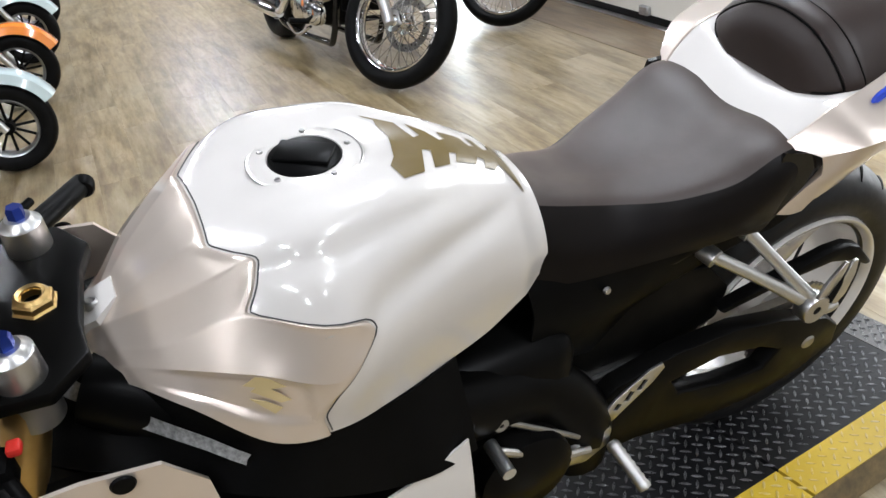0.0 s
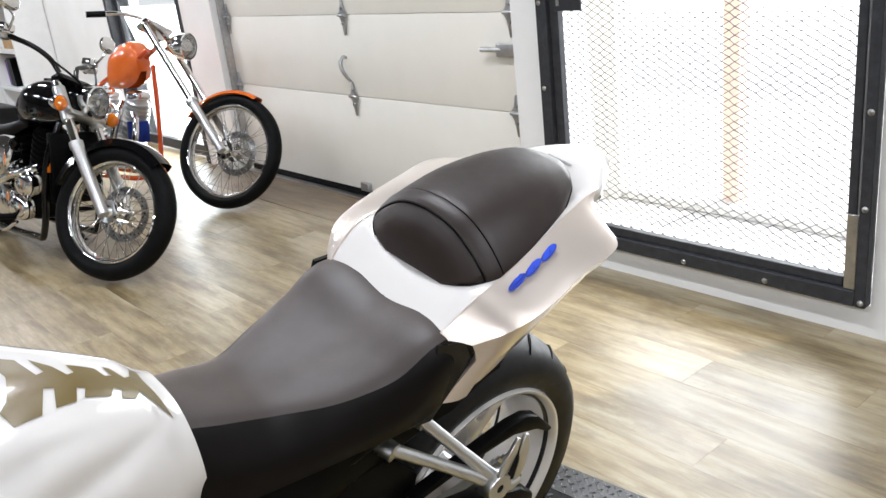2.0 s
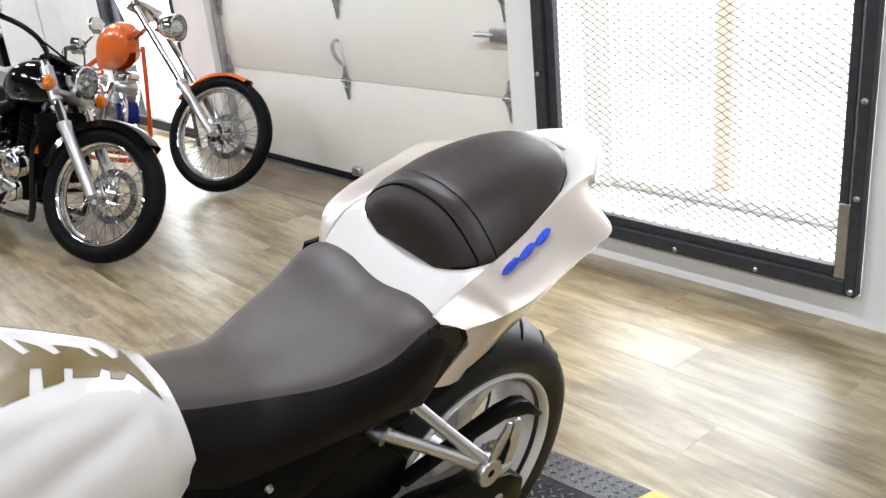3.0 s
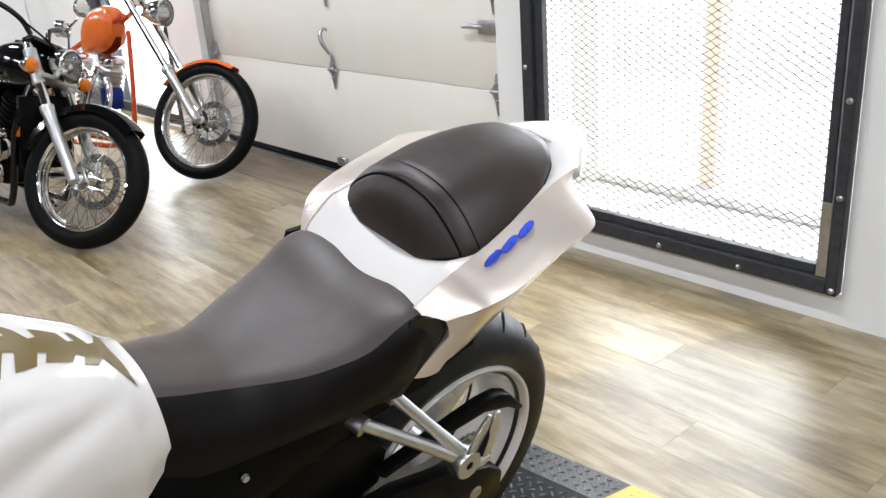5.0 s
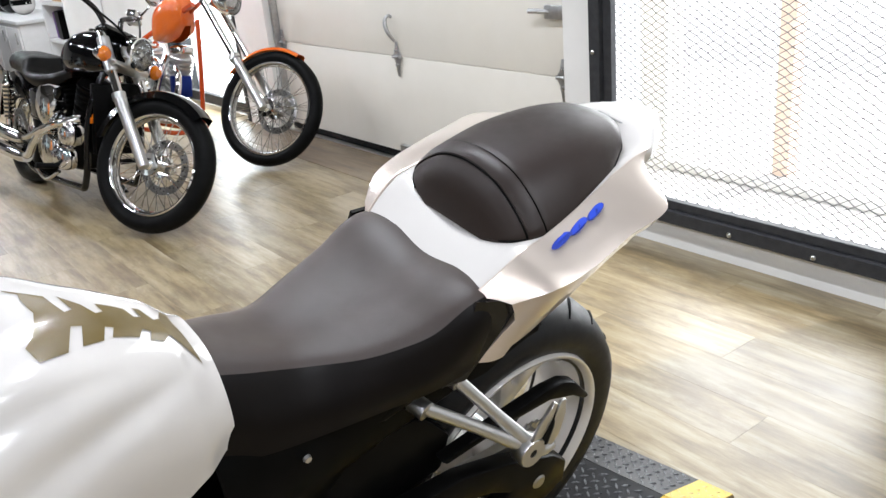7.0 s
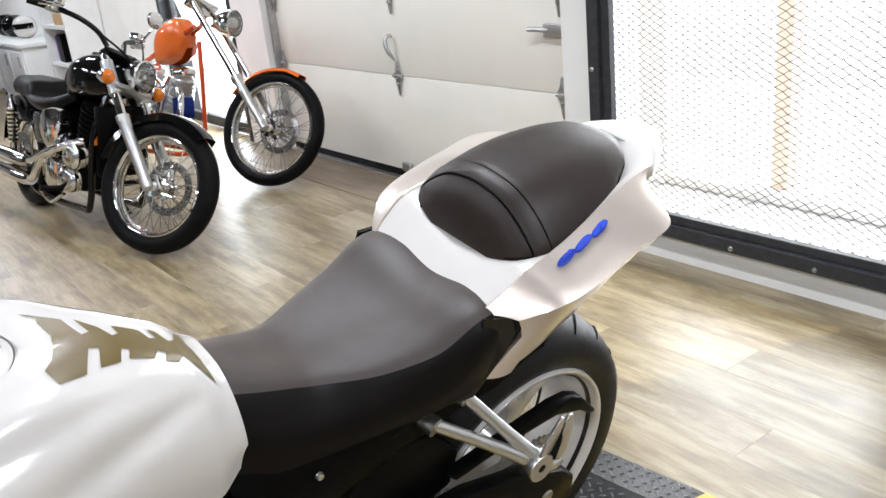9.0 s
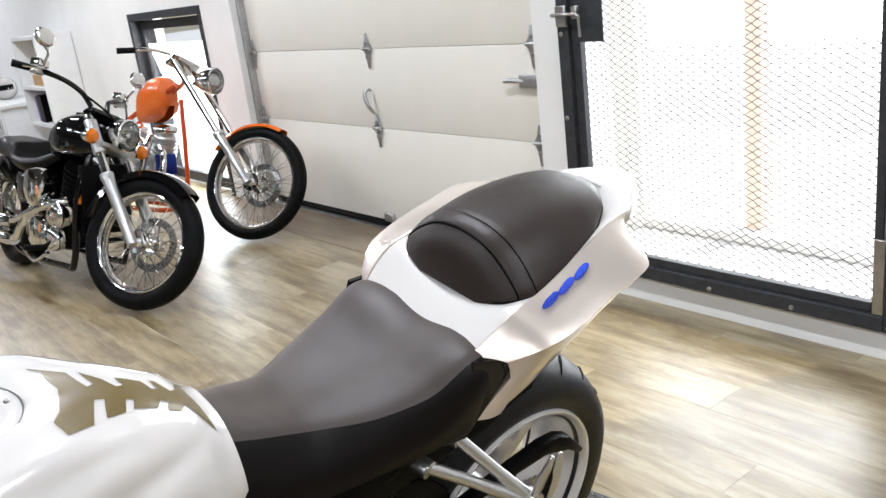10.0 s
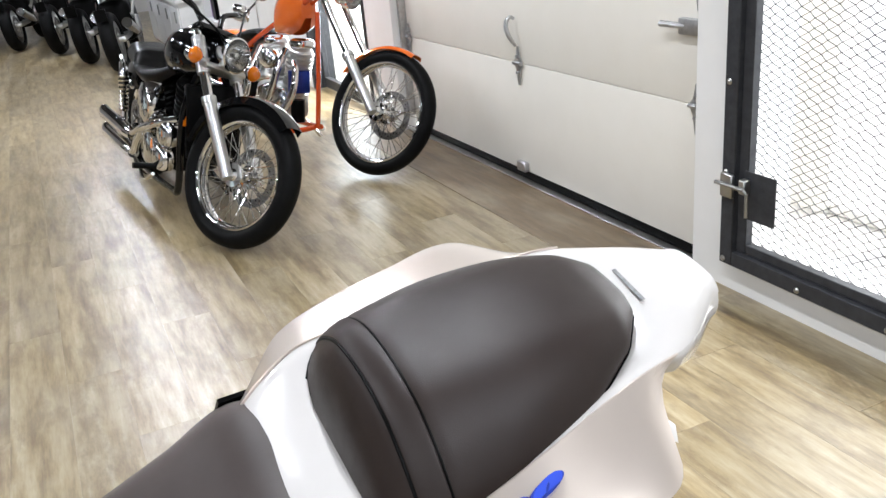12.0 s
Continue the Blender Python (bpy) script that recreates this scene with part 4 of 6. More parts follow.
# swingarm, chain and chain guard
for k in (1, -1):
    x0, x1 = (0.108, 0.145) if k > 0 else (-0.145, -0.108)
    arm_out = [(-0.5, 0.36), (-0.42, 0.44), (-0.3, 0.46), (-0.17, 0.455), (-0.06, 0.425), (0.06, 0.375), (0.1, 0.34), (0.1, 0.29), (0.03, 0.25), (-0.08, 0.228), (-0.22, 0.235), (-0.36, 0.27), (-0.48, 0.27)]
    hole_out = [(-0.3, 0.39), (-0.2, 0.4), (-0.1, 0.375), (-0.05, 0.345), (-0.08, 0.31), (-0.18, 0.32), (-0.28, 0.35)]
    part("swingarm", plate(arm_out, x0, x1, 0.006, None, [hole_out]), M_frame, bike, "satin black swingarm")
for z0, z1 in ((0.415, 0.43), (0.21, 0.3)):
    chain = bmesh.new()
    for i in range(34):
        t = i / 34
        p = Vector((0.1, -0.5 + 0.55 * t, z1 + (z0 - z1) * t))
        box(-0.009, 0.009, -0.0085, 0.0085, -0.006, 0.006, 0, 1, chain, Matrix.Translation(p))
    part("chain_run", chain, M_steel, bike, "steel drive chain")
guard = [(-0.2, 0.495), (-0.06, 0.517), (0.04, 0.53), (0.085, 0.527), (0.115, 0.512), (0.165, 0.455), (0.15, 0.452), (0.115, 0.478), (0.05, 0.5), (-0.05, 0.498), (-0.19, 0.482)]
part("chain_guard", plate(guard, 0.096, 0.124, 0.006), M_black, bike, "black plastic chain guard")

# passenger footrest bracket
for k in (1, -1):
    s = lambda p: (p[0] * k, p[1], p[2])
    eye = s((0.205, -0.088, 0.527))
    fork = sweep([s((0.112, -0.25, 0.638)), s((0.16, -0.165, 0.583)), s((0.196, -0.102, 0.54))], [0.0115, 0.0105, 0.013], 14, None, 12)
    sweep([s((0.112, -0.186, 0.668)), s((0.162, -0.132, 0.598)), s((0.2, -0.092, 0.545))], [0.0115, 0.0105, 0.013], 14, fork, 12)
    for p, q in (((0.1, -0.252, 0.64), (0.128, -0.244, 0.634)), ((0.1, -0.188, 0.67), (0.128, -0.18, 0.662))):
        sweep([s(p), s(q)], 0.0165, 14, fork)
    lathe([(0.008, -0.014), (0.026, -0.014), (0.028, -0.01), (0.028, 0.01), (0.026, 0.014), (0.008, 0.014)], 24, "X", eye, fork, True)
    sweep([s((0.205, -0.075, 0.517)), s((0.208, -0.052, 0.512)), s((0.21, -0.035, 0.515))], [0.014, 0.012, 0.009], 12, fork, 8)
    bracket = part("footrest_bracket", fork, M_alu, bike, "cast aluminium footrest bracket")
    part("mount_bolt", lathe([(0, 0.004 * k), (0.009, 0.004 * k), (0.01, 0.0), (0.01, -0.004 * k)], 14, "X", (eye[0] + 0.009 * k, eye[1], eye[2])), M_black, bracket, "dark bolt hole")
    for out_pts in ([(-0.095, 0.552), (-0.08, 0.585), (-0.052, 0.617), (-0.045, 0.612), (-0.052, 0.585), (-0.07, 0.553)], [(-0.062, 0.535), (-0.05, 0.575), (-0.036, 0.612), (-0.026, 0.612), (-0.022, 0.58), (-0.03, 0.54), (-0.045, 0.522)]):
        part("footrest_plate", plate([(y, z) for y, z in out_pts], 0.212 * k, 0.218 * k, 0.001), M_alu, bike, "folded aluminium passenger footrest plate")
    part("footrest_rubber", sweep([s((0.208, -0.062, 0.535)), s((0.21, -0.052, 0.57)), s((0.21, -0.045, 0.6))], [0.013, 0.011, 0.004], 8, None, 8), M_rubber, bike, "ribbed footrest rubber")

# frame, engine and lower covers
for k in (1, -1):
    s = lambda p: (p[0] * k, p[1], p[2])
    spar = sweep([s((0.06, -1.16, 0.76)), s((0.13, -1.02, 0.7)), s((0.16, -0.86, 0.61)), s((0.14, -0.7, 0.55)), s((0.125, -0.57, 0.5)), s((0.14, -0.5, 0.4)), s((0.13, -0.48, 0.28))], [0.04, 0.05, 0.055, 0.052, 0.05, 0.05, 0.04], 14, None, 40, True, 1.3)
    part("frame_spar", spar, M_frame, bike, "satin black frame spar")
    side = grid_mesh([[s((x, y, z)) for x, z in ((0.11 + w, 0.715), (0.135 + w, 0.67), (0.13 + w, 0.6), (0.1 + w, lowz))] for y, w, lowz in ((-0.58, 0.0, 0.52), (-0.45, 0.0, 0.5), (-0.32, -0.02, 0.55), (-0.15, -0.045, 0.62), (-0.05, -0.05, 0.66), (0.05, -0.06, 0.7))])
    part("side_cover", shell(side, 0.004), M_black, bike, "black plastic side cover")
eng = box(-0.16, 0.16, -0.95, -0.5, 0.22, 0.62, 0.05, 3)
part("engine_block", eng, M_frame, bike, "black engine block")
part("generator_cover", lathe([(0, 0.215), (0.06, 0.213), (0.08, 0.2), (0.085, 0.15)], 36, "X", (0, -0.62, 0.4)), M_frame, bike, "black round engine cover")
for k in (1, -1):
    part("shock_panel", plate([(-0.52, 0.63), (-0.34, 0.62), (-0.22, 0.585), (-0.165, 0.52), (-0.18, 0.45), (-0.3, 0.43), (-0.5, 0.38)], 0.07 * k, 0.1 * k, 0.008), M_frame, bike, "black panel before the rear wheel")
part("undertray", box(-0.085, 0.085, -0.5, 0.02, 0.68, 0.76, 0.02, 2), M_black, bike)


# ---- wire wheels, shared by the two cruisers ----
def wire_wheel(parent, m, r_out, r_rim, width, spokes=36, disc=-1, name="front_wheel", label="chrome wire wheel with black tyre"):
    """A wheel whose axle runs along y, centred at the matrix m in its thing."""
    w = new(name)
    w.parent = parent
    w.matrix_local = m
    tagged(w, label)
    h = width / 2
    half = [(r_rim + 0.004, h * 0.62), (r_rim + 0.02, h * 0.9), ((r_rim + r_out) / 2, h), (r_out - 0.02, h * 0.88), (r_out - 0.006, h * 0.55)]
    prof = half + [(r_out, 0)] + [(r, -a) for r, a in reversed(half)] + [(r_rim - 0.012, -h * 0.5), (r_rim - 0.012, h * 0.5)]
    part("tyre", lathe(prof, 64, "Y", closed=True), M_rubber, w, "black road tyre", 60)
    lip = h * 0.72
    rp = [(r_rim + 0.006, lip), (r_rim, lip + 0.004), (r_rim - 0.006, lip), (r_rim - 0.012, lip * 0.6), (r_rim - 0.022, 0), (r_rim - 0.012, -lip * 0.6), (r_rim - 0.006, -lip), (r_rim, -lip - 0.004), (r_rim + 0.006, -lip)]
    part("rim", lathe(rp, 64, "Y"), M_chrome, w, "chrome rim", 60)
    hubp = [(0, 0.075), (0.02, 0.075), (0.03, 0.06), (0.055, 0.056), (0.056, 0.046), (0.03, 0.04), (0.028, 0), (0.03, -0.04), (0.056, -0.046), (0.055, -0.056), (0.03, -0.06), (0.02, -0.075), (0, -0.075)]
    part("hub", lathe(hubp, 32, "Y"), M_chrome, w, "polished hub")
    me = mesh_of("spoke", rod((0.05, 0.0, 0.0), (r_rim - 0.012, 0.0, 0.0), 0.0017, 5), M_chrome)
    for i in range(spokes):
        side = 1 if i % 2 else -1
        lean = 0.55 if (i // 2) % 2 else -0.55
        a = 2 * math.pi * i / spokes
        p = Vector((0.05 * math.cos(a), side * 0.05, 0.05 * math.sin(a)))
        b = a + lean * 0.75
        q = Vector(((r_rim - 0.014) * math.cos(b), side * 0.008, (r_rim - 0.014) * math.sin(b)))
        d = q - p
        o = new("spoke", me)
        o.parent = w
        k = d.length / (r_rim - 0.062)
        rot = Vector((1, 0, 0)).rotation_difference(d.normalized()).to_matrix().to_4x4()
        o.matrix_local = Matrix.Translation(p) @ rot @ Matrix.Diagonal((k, 1, 1, 1)) @ Matrix.Translation((-0.05, 0, 0))
    if disc:
        h = 0.072 * disc
        t = 0.005 * disc
        ringd = lathe([(0.098, h), (0.138, h), (0.138, h + t), (0.098, h + t)], 56, "Y", closed=True)
        for i in range(6):
            a = 2 * math.pi * i / 6
            rod((0.045 * math.cos(a), h, 0.045 * math.sin(a)), (0.1 * math.cos(a + 0.35), h, 0.1 * math.sin(a + 0.35)), 0.0045, 6, ringd)
        bd = part("brake_disc", ringd, M_disc, w, "drilled steel brake disc")
        dots = bmesh.new()
        for i in range(36):
            a = 2 * math.pi * i / 36
            r = 0.108 + 0.01 * (i % 3)
            lathe([(0, h + t * 1.15), (0.0038, h + t * 1.15), (0.0038, h - t * 0.15), (0, h - t * 0.15)], 8, "Y", (r * math.cos(a), 0, r * math.sin(a)), dots)
        tagged(part("drilled_holes", dots, M_black, bd, "dark drilled holes"), kind="stuff")
    return w


def fender(r0, r1, width, a0, a1, n=24, drop=0.03):
    """A curved mudguard over a wheel with its axle along y, between two angles in degrees."""
    rows = []
    for a in np.linspace(radians(a0), radians(a1), n):
        row = []
        for t in np.linspace(-1, 1, 11):
            r = r0 + (r1 - r0) * (1 - abs(t) ** 3) - (drop if abs(t) > 0.95 else 0)
            row.append((r * math.cos(a), t * width / 2, r * math.sin(a)))
        rows.append(row)
    return shell(grid_mesh(rows), 0.003)


def blob(center, radii, bm=None, power=1.0, seg=20):
    """A rounded body."""
    own = bmesh.new()
    bmesh.ops.create_uvsphere(own, u_segments=seg, v_segments=seg // 2, radius=1)
    for v in own.verts:
        c = v.co
        v.co = Vector([math.copysign(abs(c[i]) ** power, c[i]) * radii[i] + center[i] for i in range(3)])
    return merge(bm, own)


def steered(p, axis, angle):
    """Turns round a steering axis through p."""
    return Matrix.Translation(p) @ Matrix.Rotation(radians(angle), 4, Vector(axis)) @ Matrix.Translation(-Vector(p))


def cylinder_block(base, tip, r, fins=9):
    """A finned engine cylinder along a line."""
    bm = bmesh.new()
    base, tip = Vector(base), Vector(tip)
    d = (tip - base)
    rot = Vector((0, 0, 1)).rotation_difference(d.normalized()).to_matrix().to_4x4()
    prof = [(0, 0)]
    for i in range(fins):
        z = d.length * i / fins
        prof += [(r * 0.8, z), (r, z + d.length * 0.25 / fins), (r, z + d.length * 0.55 / fins), (r * 0.8, z + d.length * 0.7 / fins)]
    prof += [(r * 0.9, d.length), (r * 0.6, d.length * 1.08), (0, d.length * 1.1)]
    lathe(prof, 24, "Z", (0, 0, 0), bm)
    return turned(bm, Matrix.Translation(base) @ rot)


SWAP = Matrix(((0, 1, 0, 0), (1, 0, 0, 0), (0, 0, 1, 0), (0, 0, 0, 1)))


# ---- the black cruiser: x ahead, y to its left, from the front tyre's contact ----
CRUISER = Matrix.Translation((-0.02, -1.545, 0)) @ Matrix.Rotation(radians(6), 4, "Z") @ Matrix.Rotation(radians(-11), 4, "X")
cr = thing("cruiser_motorcycle", CRUISER, "black and chrome cruiser motorcycle parked on the plank floor", "motorcycle", "parked motorcycles")
RAKE = Vector((-0.53, 0, 0.85)).normalized()
ST = steered((-0.05, 0, 0.33), RAKE, 30)
wire_wheel(cr, ST @ Matrix.Translation((0, 0, 0.335)), 0.335, 0.247, 0.1, 60, 1, label="chrome wire front wheel with black tyre")
wire_wheel(cr, Matrix.Translation((-1.62, 0, 0.32)), 0.32, 0.2, 0.15, 36, -1, "rear_wheel", "chrome wire rear wheel with wide tyre")


def steer_part(name, bm, mat, label="", thing_ob=None, m=None):
    return part(name, turned(bm, m if m is not None else ST), mat, thing_ob or cr, label)


axle = Vector((0.0, 0, 0.335))
for k in (1, -1):
    y = 0.105 * k
    low, mid, top = axle + Vector((0.02, y, -0.02)), axle + Vector((-0.02, y, 0)) + RAKE * 0.36, axle + Vector((-0.02, y, 0)) + RAKE * 0.72
    steer_part("fork_slider", sweep([low, mid], [0.027, 0.031], 16, rod(mid - RAKE * 0.03, mid, 0.034, 16)), M_alu, "brushed aluminium fork slider")
    steer_part("fork_tube", rod(mid, top, 0.022, 16), M_chrome, "chrome fork tube")
    steer_part("fork_shroud", rod(mid + RAKE * 0.12, top - RAKE * 0.06, 0.031, 16), M_alu)
    sig = axle + RAKE * 0.56 + Vector((0.03, 0.19 * k, 0.0))
    lens = lathe([(0, 0.03), (0.022, 0.026), (0.036, 0.01), (0.038, 0)], 20, "X", sig)
    base = lathe([(0.038, 0), (0.036, -0.02), (0.02, -0.05), (0, -0.055)], 20, "X", sig)
    rod(sig + Vector((-0.02, 0, 0)), sig + Vector((-0.03, -0.11 * k, 0.0)), 0.009, 8, base)
    sg = steer_part("turn_signal", base, M_chrome, "chrome turn signal with amber lens")
    steer_part("lens", lens, M_amber, "amber lens", sg)
    bar = [axle + RAKE * 0.76 + Vector((-0.02, 0.06 * k, 0.0)), axle + RAKE * 0.83 + Vector((-0.02, 0.1 * k, 0.0)), axle + RAKE * 0.87 + Vector((-0.03, 0.2 * k, 0.0)), axle + RAKE * 0.87 + Vector((-0.1, 0.3 * k, 0.015)), axle + RAKE * 0.87 + Vector((-0.19, 0.38 * k, 0.02))]
    steer_part("handlebar", sweep(bar, 0.0135, 10, None, 24), M_gloss_black, "gloss black handlebar")
    steer_part("switch_housing", box(-0.025, 0.025, -0.03, 0.03, -0.022, 0.022, 0.008, 2, None, Matrix.Translation(bar[-2] + (bar[-1] - bar[-2]) * 0.05)), M_alu, "cast switch housing")
    steer_part("fluid_reservoir", box(-0.03, 0.03, -0.035, 0.035, 0.015, 0.055, 0.008, 2, None, Matrix.Translation(bar[-2])), M_chrome, "chrome fluid reservoir")
    steer_part("control_cable", sweep([bar[-2], bar[-2] + Vector((0.07, -0.04 * k, -0.01)), axle + RAKE * 0.7 + Vector((0.09, 0.05 * k, 0)), axle + RAKE * 0.5 + Vector((-0.02, 0.04 * k, 0))], 0.0055, 8, None, 24), M_black, "black control cable")
    steer_part("hand_grip", rod(bar[-1] + (bar[-2] - bar[-1]) * 0.9, bar[-1], 0.018, 12), M_rubber, "black rubber grip")
    steer_part("control_lever", sweep([bar[-2] + Vector((0.03, 0, 0.01)), (bar[-2] + bar[-1]) / 2 + Vector((0.06, 0, 0.0)), bar[-1] + Vector((0.07, 0, -0.01))], [0.009, 0.007, 0.006], 8, None, 10), M_chrome)
    mp = bar[-2] + Vector((0.05, 0.05 * k, 0.15))
    mir = blob(mp, (0.018, 0.062, 0.045), None, 0.9)
    sweep([bar[-2] + Vector((0.02, 0, 0.01)), bar[-2] + Vector((0.06, 0.02 * k, 0.08)), mp + Vector((0.0, -0.01 * k, -0.04))], 0.006, 8, mir, 12)
    steer_part("mirror", mir, M_chrome, "chrome round mirror on a stem")
steer_part("triple_clamp", box(-0.03, 0.03, -0.13, 0.13, -0.015, 0.015, 0.01, 2, None, Matrix.Translation(axle + RAKE * 0.72) @ Matrix.Rotation(radians(-32), 4, "Y")), M_gloss_black, "black fork clamp")
steer_part("lower_clamp", box(-0.03, 0.03, -0.13, 0.13, -0.215, -0.185, 0.01, 2, None, Matrix.Translation(axle + RAKE * 0.72) @ Matrix.Rotation(radians(-32), 4, "Y")), M_alu)
hl = axle + RAKE * 0.62 + Vector((0.09, 0, 0.0))
HEAD_AT = Matrix.Translation(hl) @ Matrix.Diagonal((0.85, 0.84, 0.84, 1))
head = lathe([(0, -0.13), (0.03, -0.125), (0.07, -0.08), (0.092, -0.02), (0.098, 0.02), (0.1, 0.035), (0.092, 0.04)], 36, "X")
head = steer_part("headlight", turned(head, HEAD_AT), M_chrome, "round chrome headlight")
steer_part("lens", turned(lathe([(0.092, 0.036), (0.07, 0.046), (0.04, 0.053), (0, 0.056)], 32, "X"), HEAD_AT), M_lamp_glass, "fluted headlight lens", head)
steer_part("reflector", turned(lathe([(0.09, 0.03), (0.06, -0.03), (0.02, -0.06), (0, -0.062)], 32, "X"), HEAD_AT), M_chrome, "mirror reflector", head)
steer_part("bulb_shield", turned(lathe([(0, 0.02), (0.014, 0.018), (0.018, 0.0), (0.012, -0.04)], 16, "X"), HEAD_AT), M_chrome, "", head)
fd = fender(0.35, 0.366, 0.125, 48, 165)
steer_part("front_fender", turned(fd, Matrix.Translation(axle)), M_gloss_black, "gloss black front fender")

tankc = Loft([(-0.34, [(0, 0.9), (0.04, 0.9), (0.07, 0.87), (0.085, 0.82), (0.08, 0.77), (0.04, 0.75)]), (-0.44, [(0, 0.945), (0.06, 0.94), (0.11, 0.9), (0.135, 0.83), (0.12, 0.76), (0.05, 0.73)]), (-0.6, [(0, 0.95), (0.07, 0.945), (0.13, 0.9), (0.15, 0.82), (0.13, 0.75), (0.05, 0.72)]), (-0.75, [(0, 0.915), (0.06, 0.91), (0.11, 0.87), (0.13, 0.8), (0.11, 0.74), (0.05, 0.71)]), (-0.86, [(0, 0.83), (0.04, 0.825), (0.07, 0.8), (0.085, 0.76), (0.075, 0.73), (0.03, 0.71)])][::-1])
tb = tankc.body(30, 16)
part("fuel_tank", turned(tb, SWAP), M_gloss_black, cr, "gloss black teardrop fuel tank", 50)
part("tank_console", lathe([(0, 0.02), (0.03, 0.018), (0.038, 0.0)], 20, "Z", (-0.6, 0, 0.945)), M_chrome, cr)
seat = Loft([(-1.6, [(0, 0.8), (0.06, 0.8), (0.1, 0.78), (0.12, 0.74), (0.11, 0.7)]), (-1.4, [(0, 0.79), (0.07, 0.79), (0.12, 0.775), (0.14, 0.735), (0.13, 0.69)]), (-1.26, [(0, 0.77), (0.08, 0.775), (0.14, 0.765), (0.16, 0.72), (0.14, 0.67)]), (-1.22, [(0, 0.69), (0.08, 0.7), (0.15, 0.71), (0.175, 0.69), (0.15, 0.65)]), (-1.05, [(0, 0.68), (0.09, 0.69), (0.15, 0.695), (0.17, 0.67), (0.15, 0.63)]), (-0.9, [(0, 0.73), (0.06, 0.73), (0.1, 0.715), (0.12, 0.69), (0.11, 0.65)]), (-0.8, [(0, 0.76), (0.03, 0.758), (0.05, 0.75), (0.06, 0.73), (0.055, 0.7)])])
part("seat", turned(seat.body(34, 14), SWAP), M_leather, cr, "black stepped leather seat", 50)
part("rear_fender", turned(fender(0.35, 0.37, 0.2, 30, 170, 24, 0.05), Matrix.Translation((-1.62, 0, 0.32))), M_gloss_black, cr, "gloss black rear fender")
part("engine_case", box(-1.12, -0.62, -0.13, 0.13, 0.22, 0.45, 0.05, 3), M_frame, cr, "black engine case")
part("engine_cover", lathe([(0, -0.21), (0.09, -0.205), (0.115, -0.19), (0.125, -0.13)], 32, "Y", (-0.86, 0, 0.33)), M_chrome, cr, "polished round engine cover")
part("cylinder", cylinder_block((-0.74, 0, 0.42), (-0.62, 0, 0.68), 0.095), M_frame, cr, "finned black cylinder")
part("cylinder", cylinder_block((-0.9, 0, 0.42), (-1.02, 0, 0.66), 0.095), M_frame, cr, "finned black cylinder")
part("air_cleaner", lathe([(0, -0.24), (0.07, -0.238), (0.1, -0.225), (0.108, -0.19), (0.1, -0.14)], 36, "Y", (-0.78, 0, 0.56)), M_chrome, cr, "round chrome air cleaner cover")
part("cylinder_cover", blob((-0.66, -0.13, 0.42), (0.09, 0.06, 0.075), None, 0.75), M_chrome, cr, "chrome cylinder head cover")
part("case_cover", blob((-0.72, -0.15, 0.29), (0.12, 0.05, 0.07), None, 0.7), M_chrome, cr, "chrome side case cover")
part("radiator", box(-0.42, -0.36, -0.12, 0.12, 0.34, 0.7, 0.012, 2), M_black, cr, "black radiator behind the front wheel")
for k in (1, -1):
    part("down_tube", sweep([(-0.38, 0.03 * k, 0.82), (-0.4, 0.13 * k, 0.55), (-0.46, 0.14 * k, 0.2), (-0.6, 0.14 * k, 0.15), (-1.25, 0.14 * k, 0.16), (-1.4, 0.13 * k, 0.35)], 0.018, 10, None, 30), M_gloss_black, cr)
    part("shock_absorber", lathe([(0, 0), (0.02, 0), (0.02, 0.05)] + [(0.03 if i % 2 else 0.024, 0.05 + 0.012 * i) for i in range(18)] + [(0.02, 0.28), (0.02, 0.33), (0, 0.33)], 16, "Z", (-1.5, 0.17 * k, 0.36)), M_chrome, cr, "chrome coil shock absorber")
    part("reflector", box(-0.405, -0.385, 0.125 * k - 0.012, 0.125 * k + 0.012, 0.5, 0.57, 0.004), M_amber, cr, "amber side reflector")
    part("footpeg", rod((-0.72, 0.16 * k, 0.24), (-0.72, 0.3 * k, 0.25), 0.016, 12), M_rubber, cr)
for j, (zz, back) in enumerate(((0.34, -1.86), (0.24, -1.8))):
    pipe = sweep([(-0.6 - 0.2 * j, -0.1, 0.5), (-0.68 - 0.18 * j, -0.19, 0.47 - 0.03 * j), (-0.85 - 0.12 * j, -0.215, 0.42 - 0.08 * j), (-1.05 - 0.03 * j, -0.21, zz + 0.02), (-1.2, -0.2, zz - 0.01)], 0.022, 12, None, 24)
    part("exhaust_header", pipe, M_chrome, cr, "chrome exhaust header pipe")
    part("exhaust_silencer", sweep([(-1.15, -0.2, zz - 0.01), (-1.25, -0.2, zz - 0.01), (back, -0.2, zz), (back - 0.06, -0.2, zz + 0.02)], [0.03, 0.04, 0.042, 0.03], 16), M_chrome, cr, "long chrome silencer")
part("brake_pedal", sweep([(-0.95, -0.22, 0.2), (-0.75, -0.24, 0.17), (-0.55, -0.24, 0.24)], 0.009, 8, None, 12), M_chrome, cr)
part("side_panel", box(-1.2, -0.98, -0.16, 0.16, 0.44, 0.62, 0.03, 3), M_gloss_black, cr)
part("sissy_bracket", sweep([(-1.45, -0.13, 0.55), (-1.6, -0.14, 0.66), (-1.78, -0.12, 0.7)], 0.012, 8, None, 12), M_chrome, cr)
part("kickstand", rod((-0.85, 0.14, 0.18), (-0.8, 0.27, -0.02), 0.011, 8), M_gloss_black, cr)

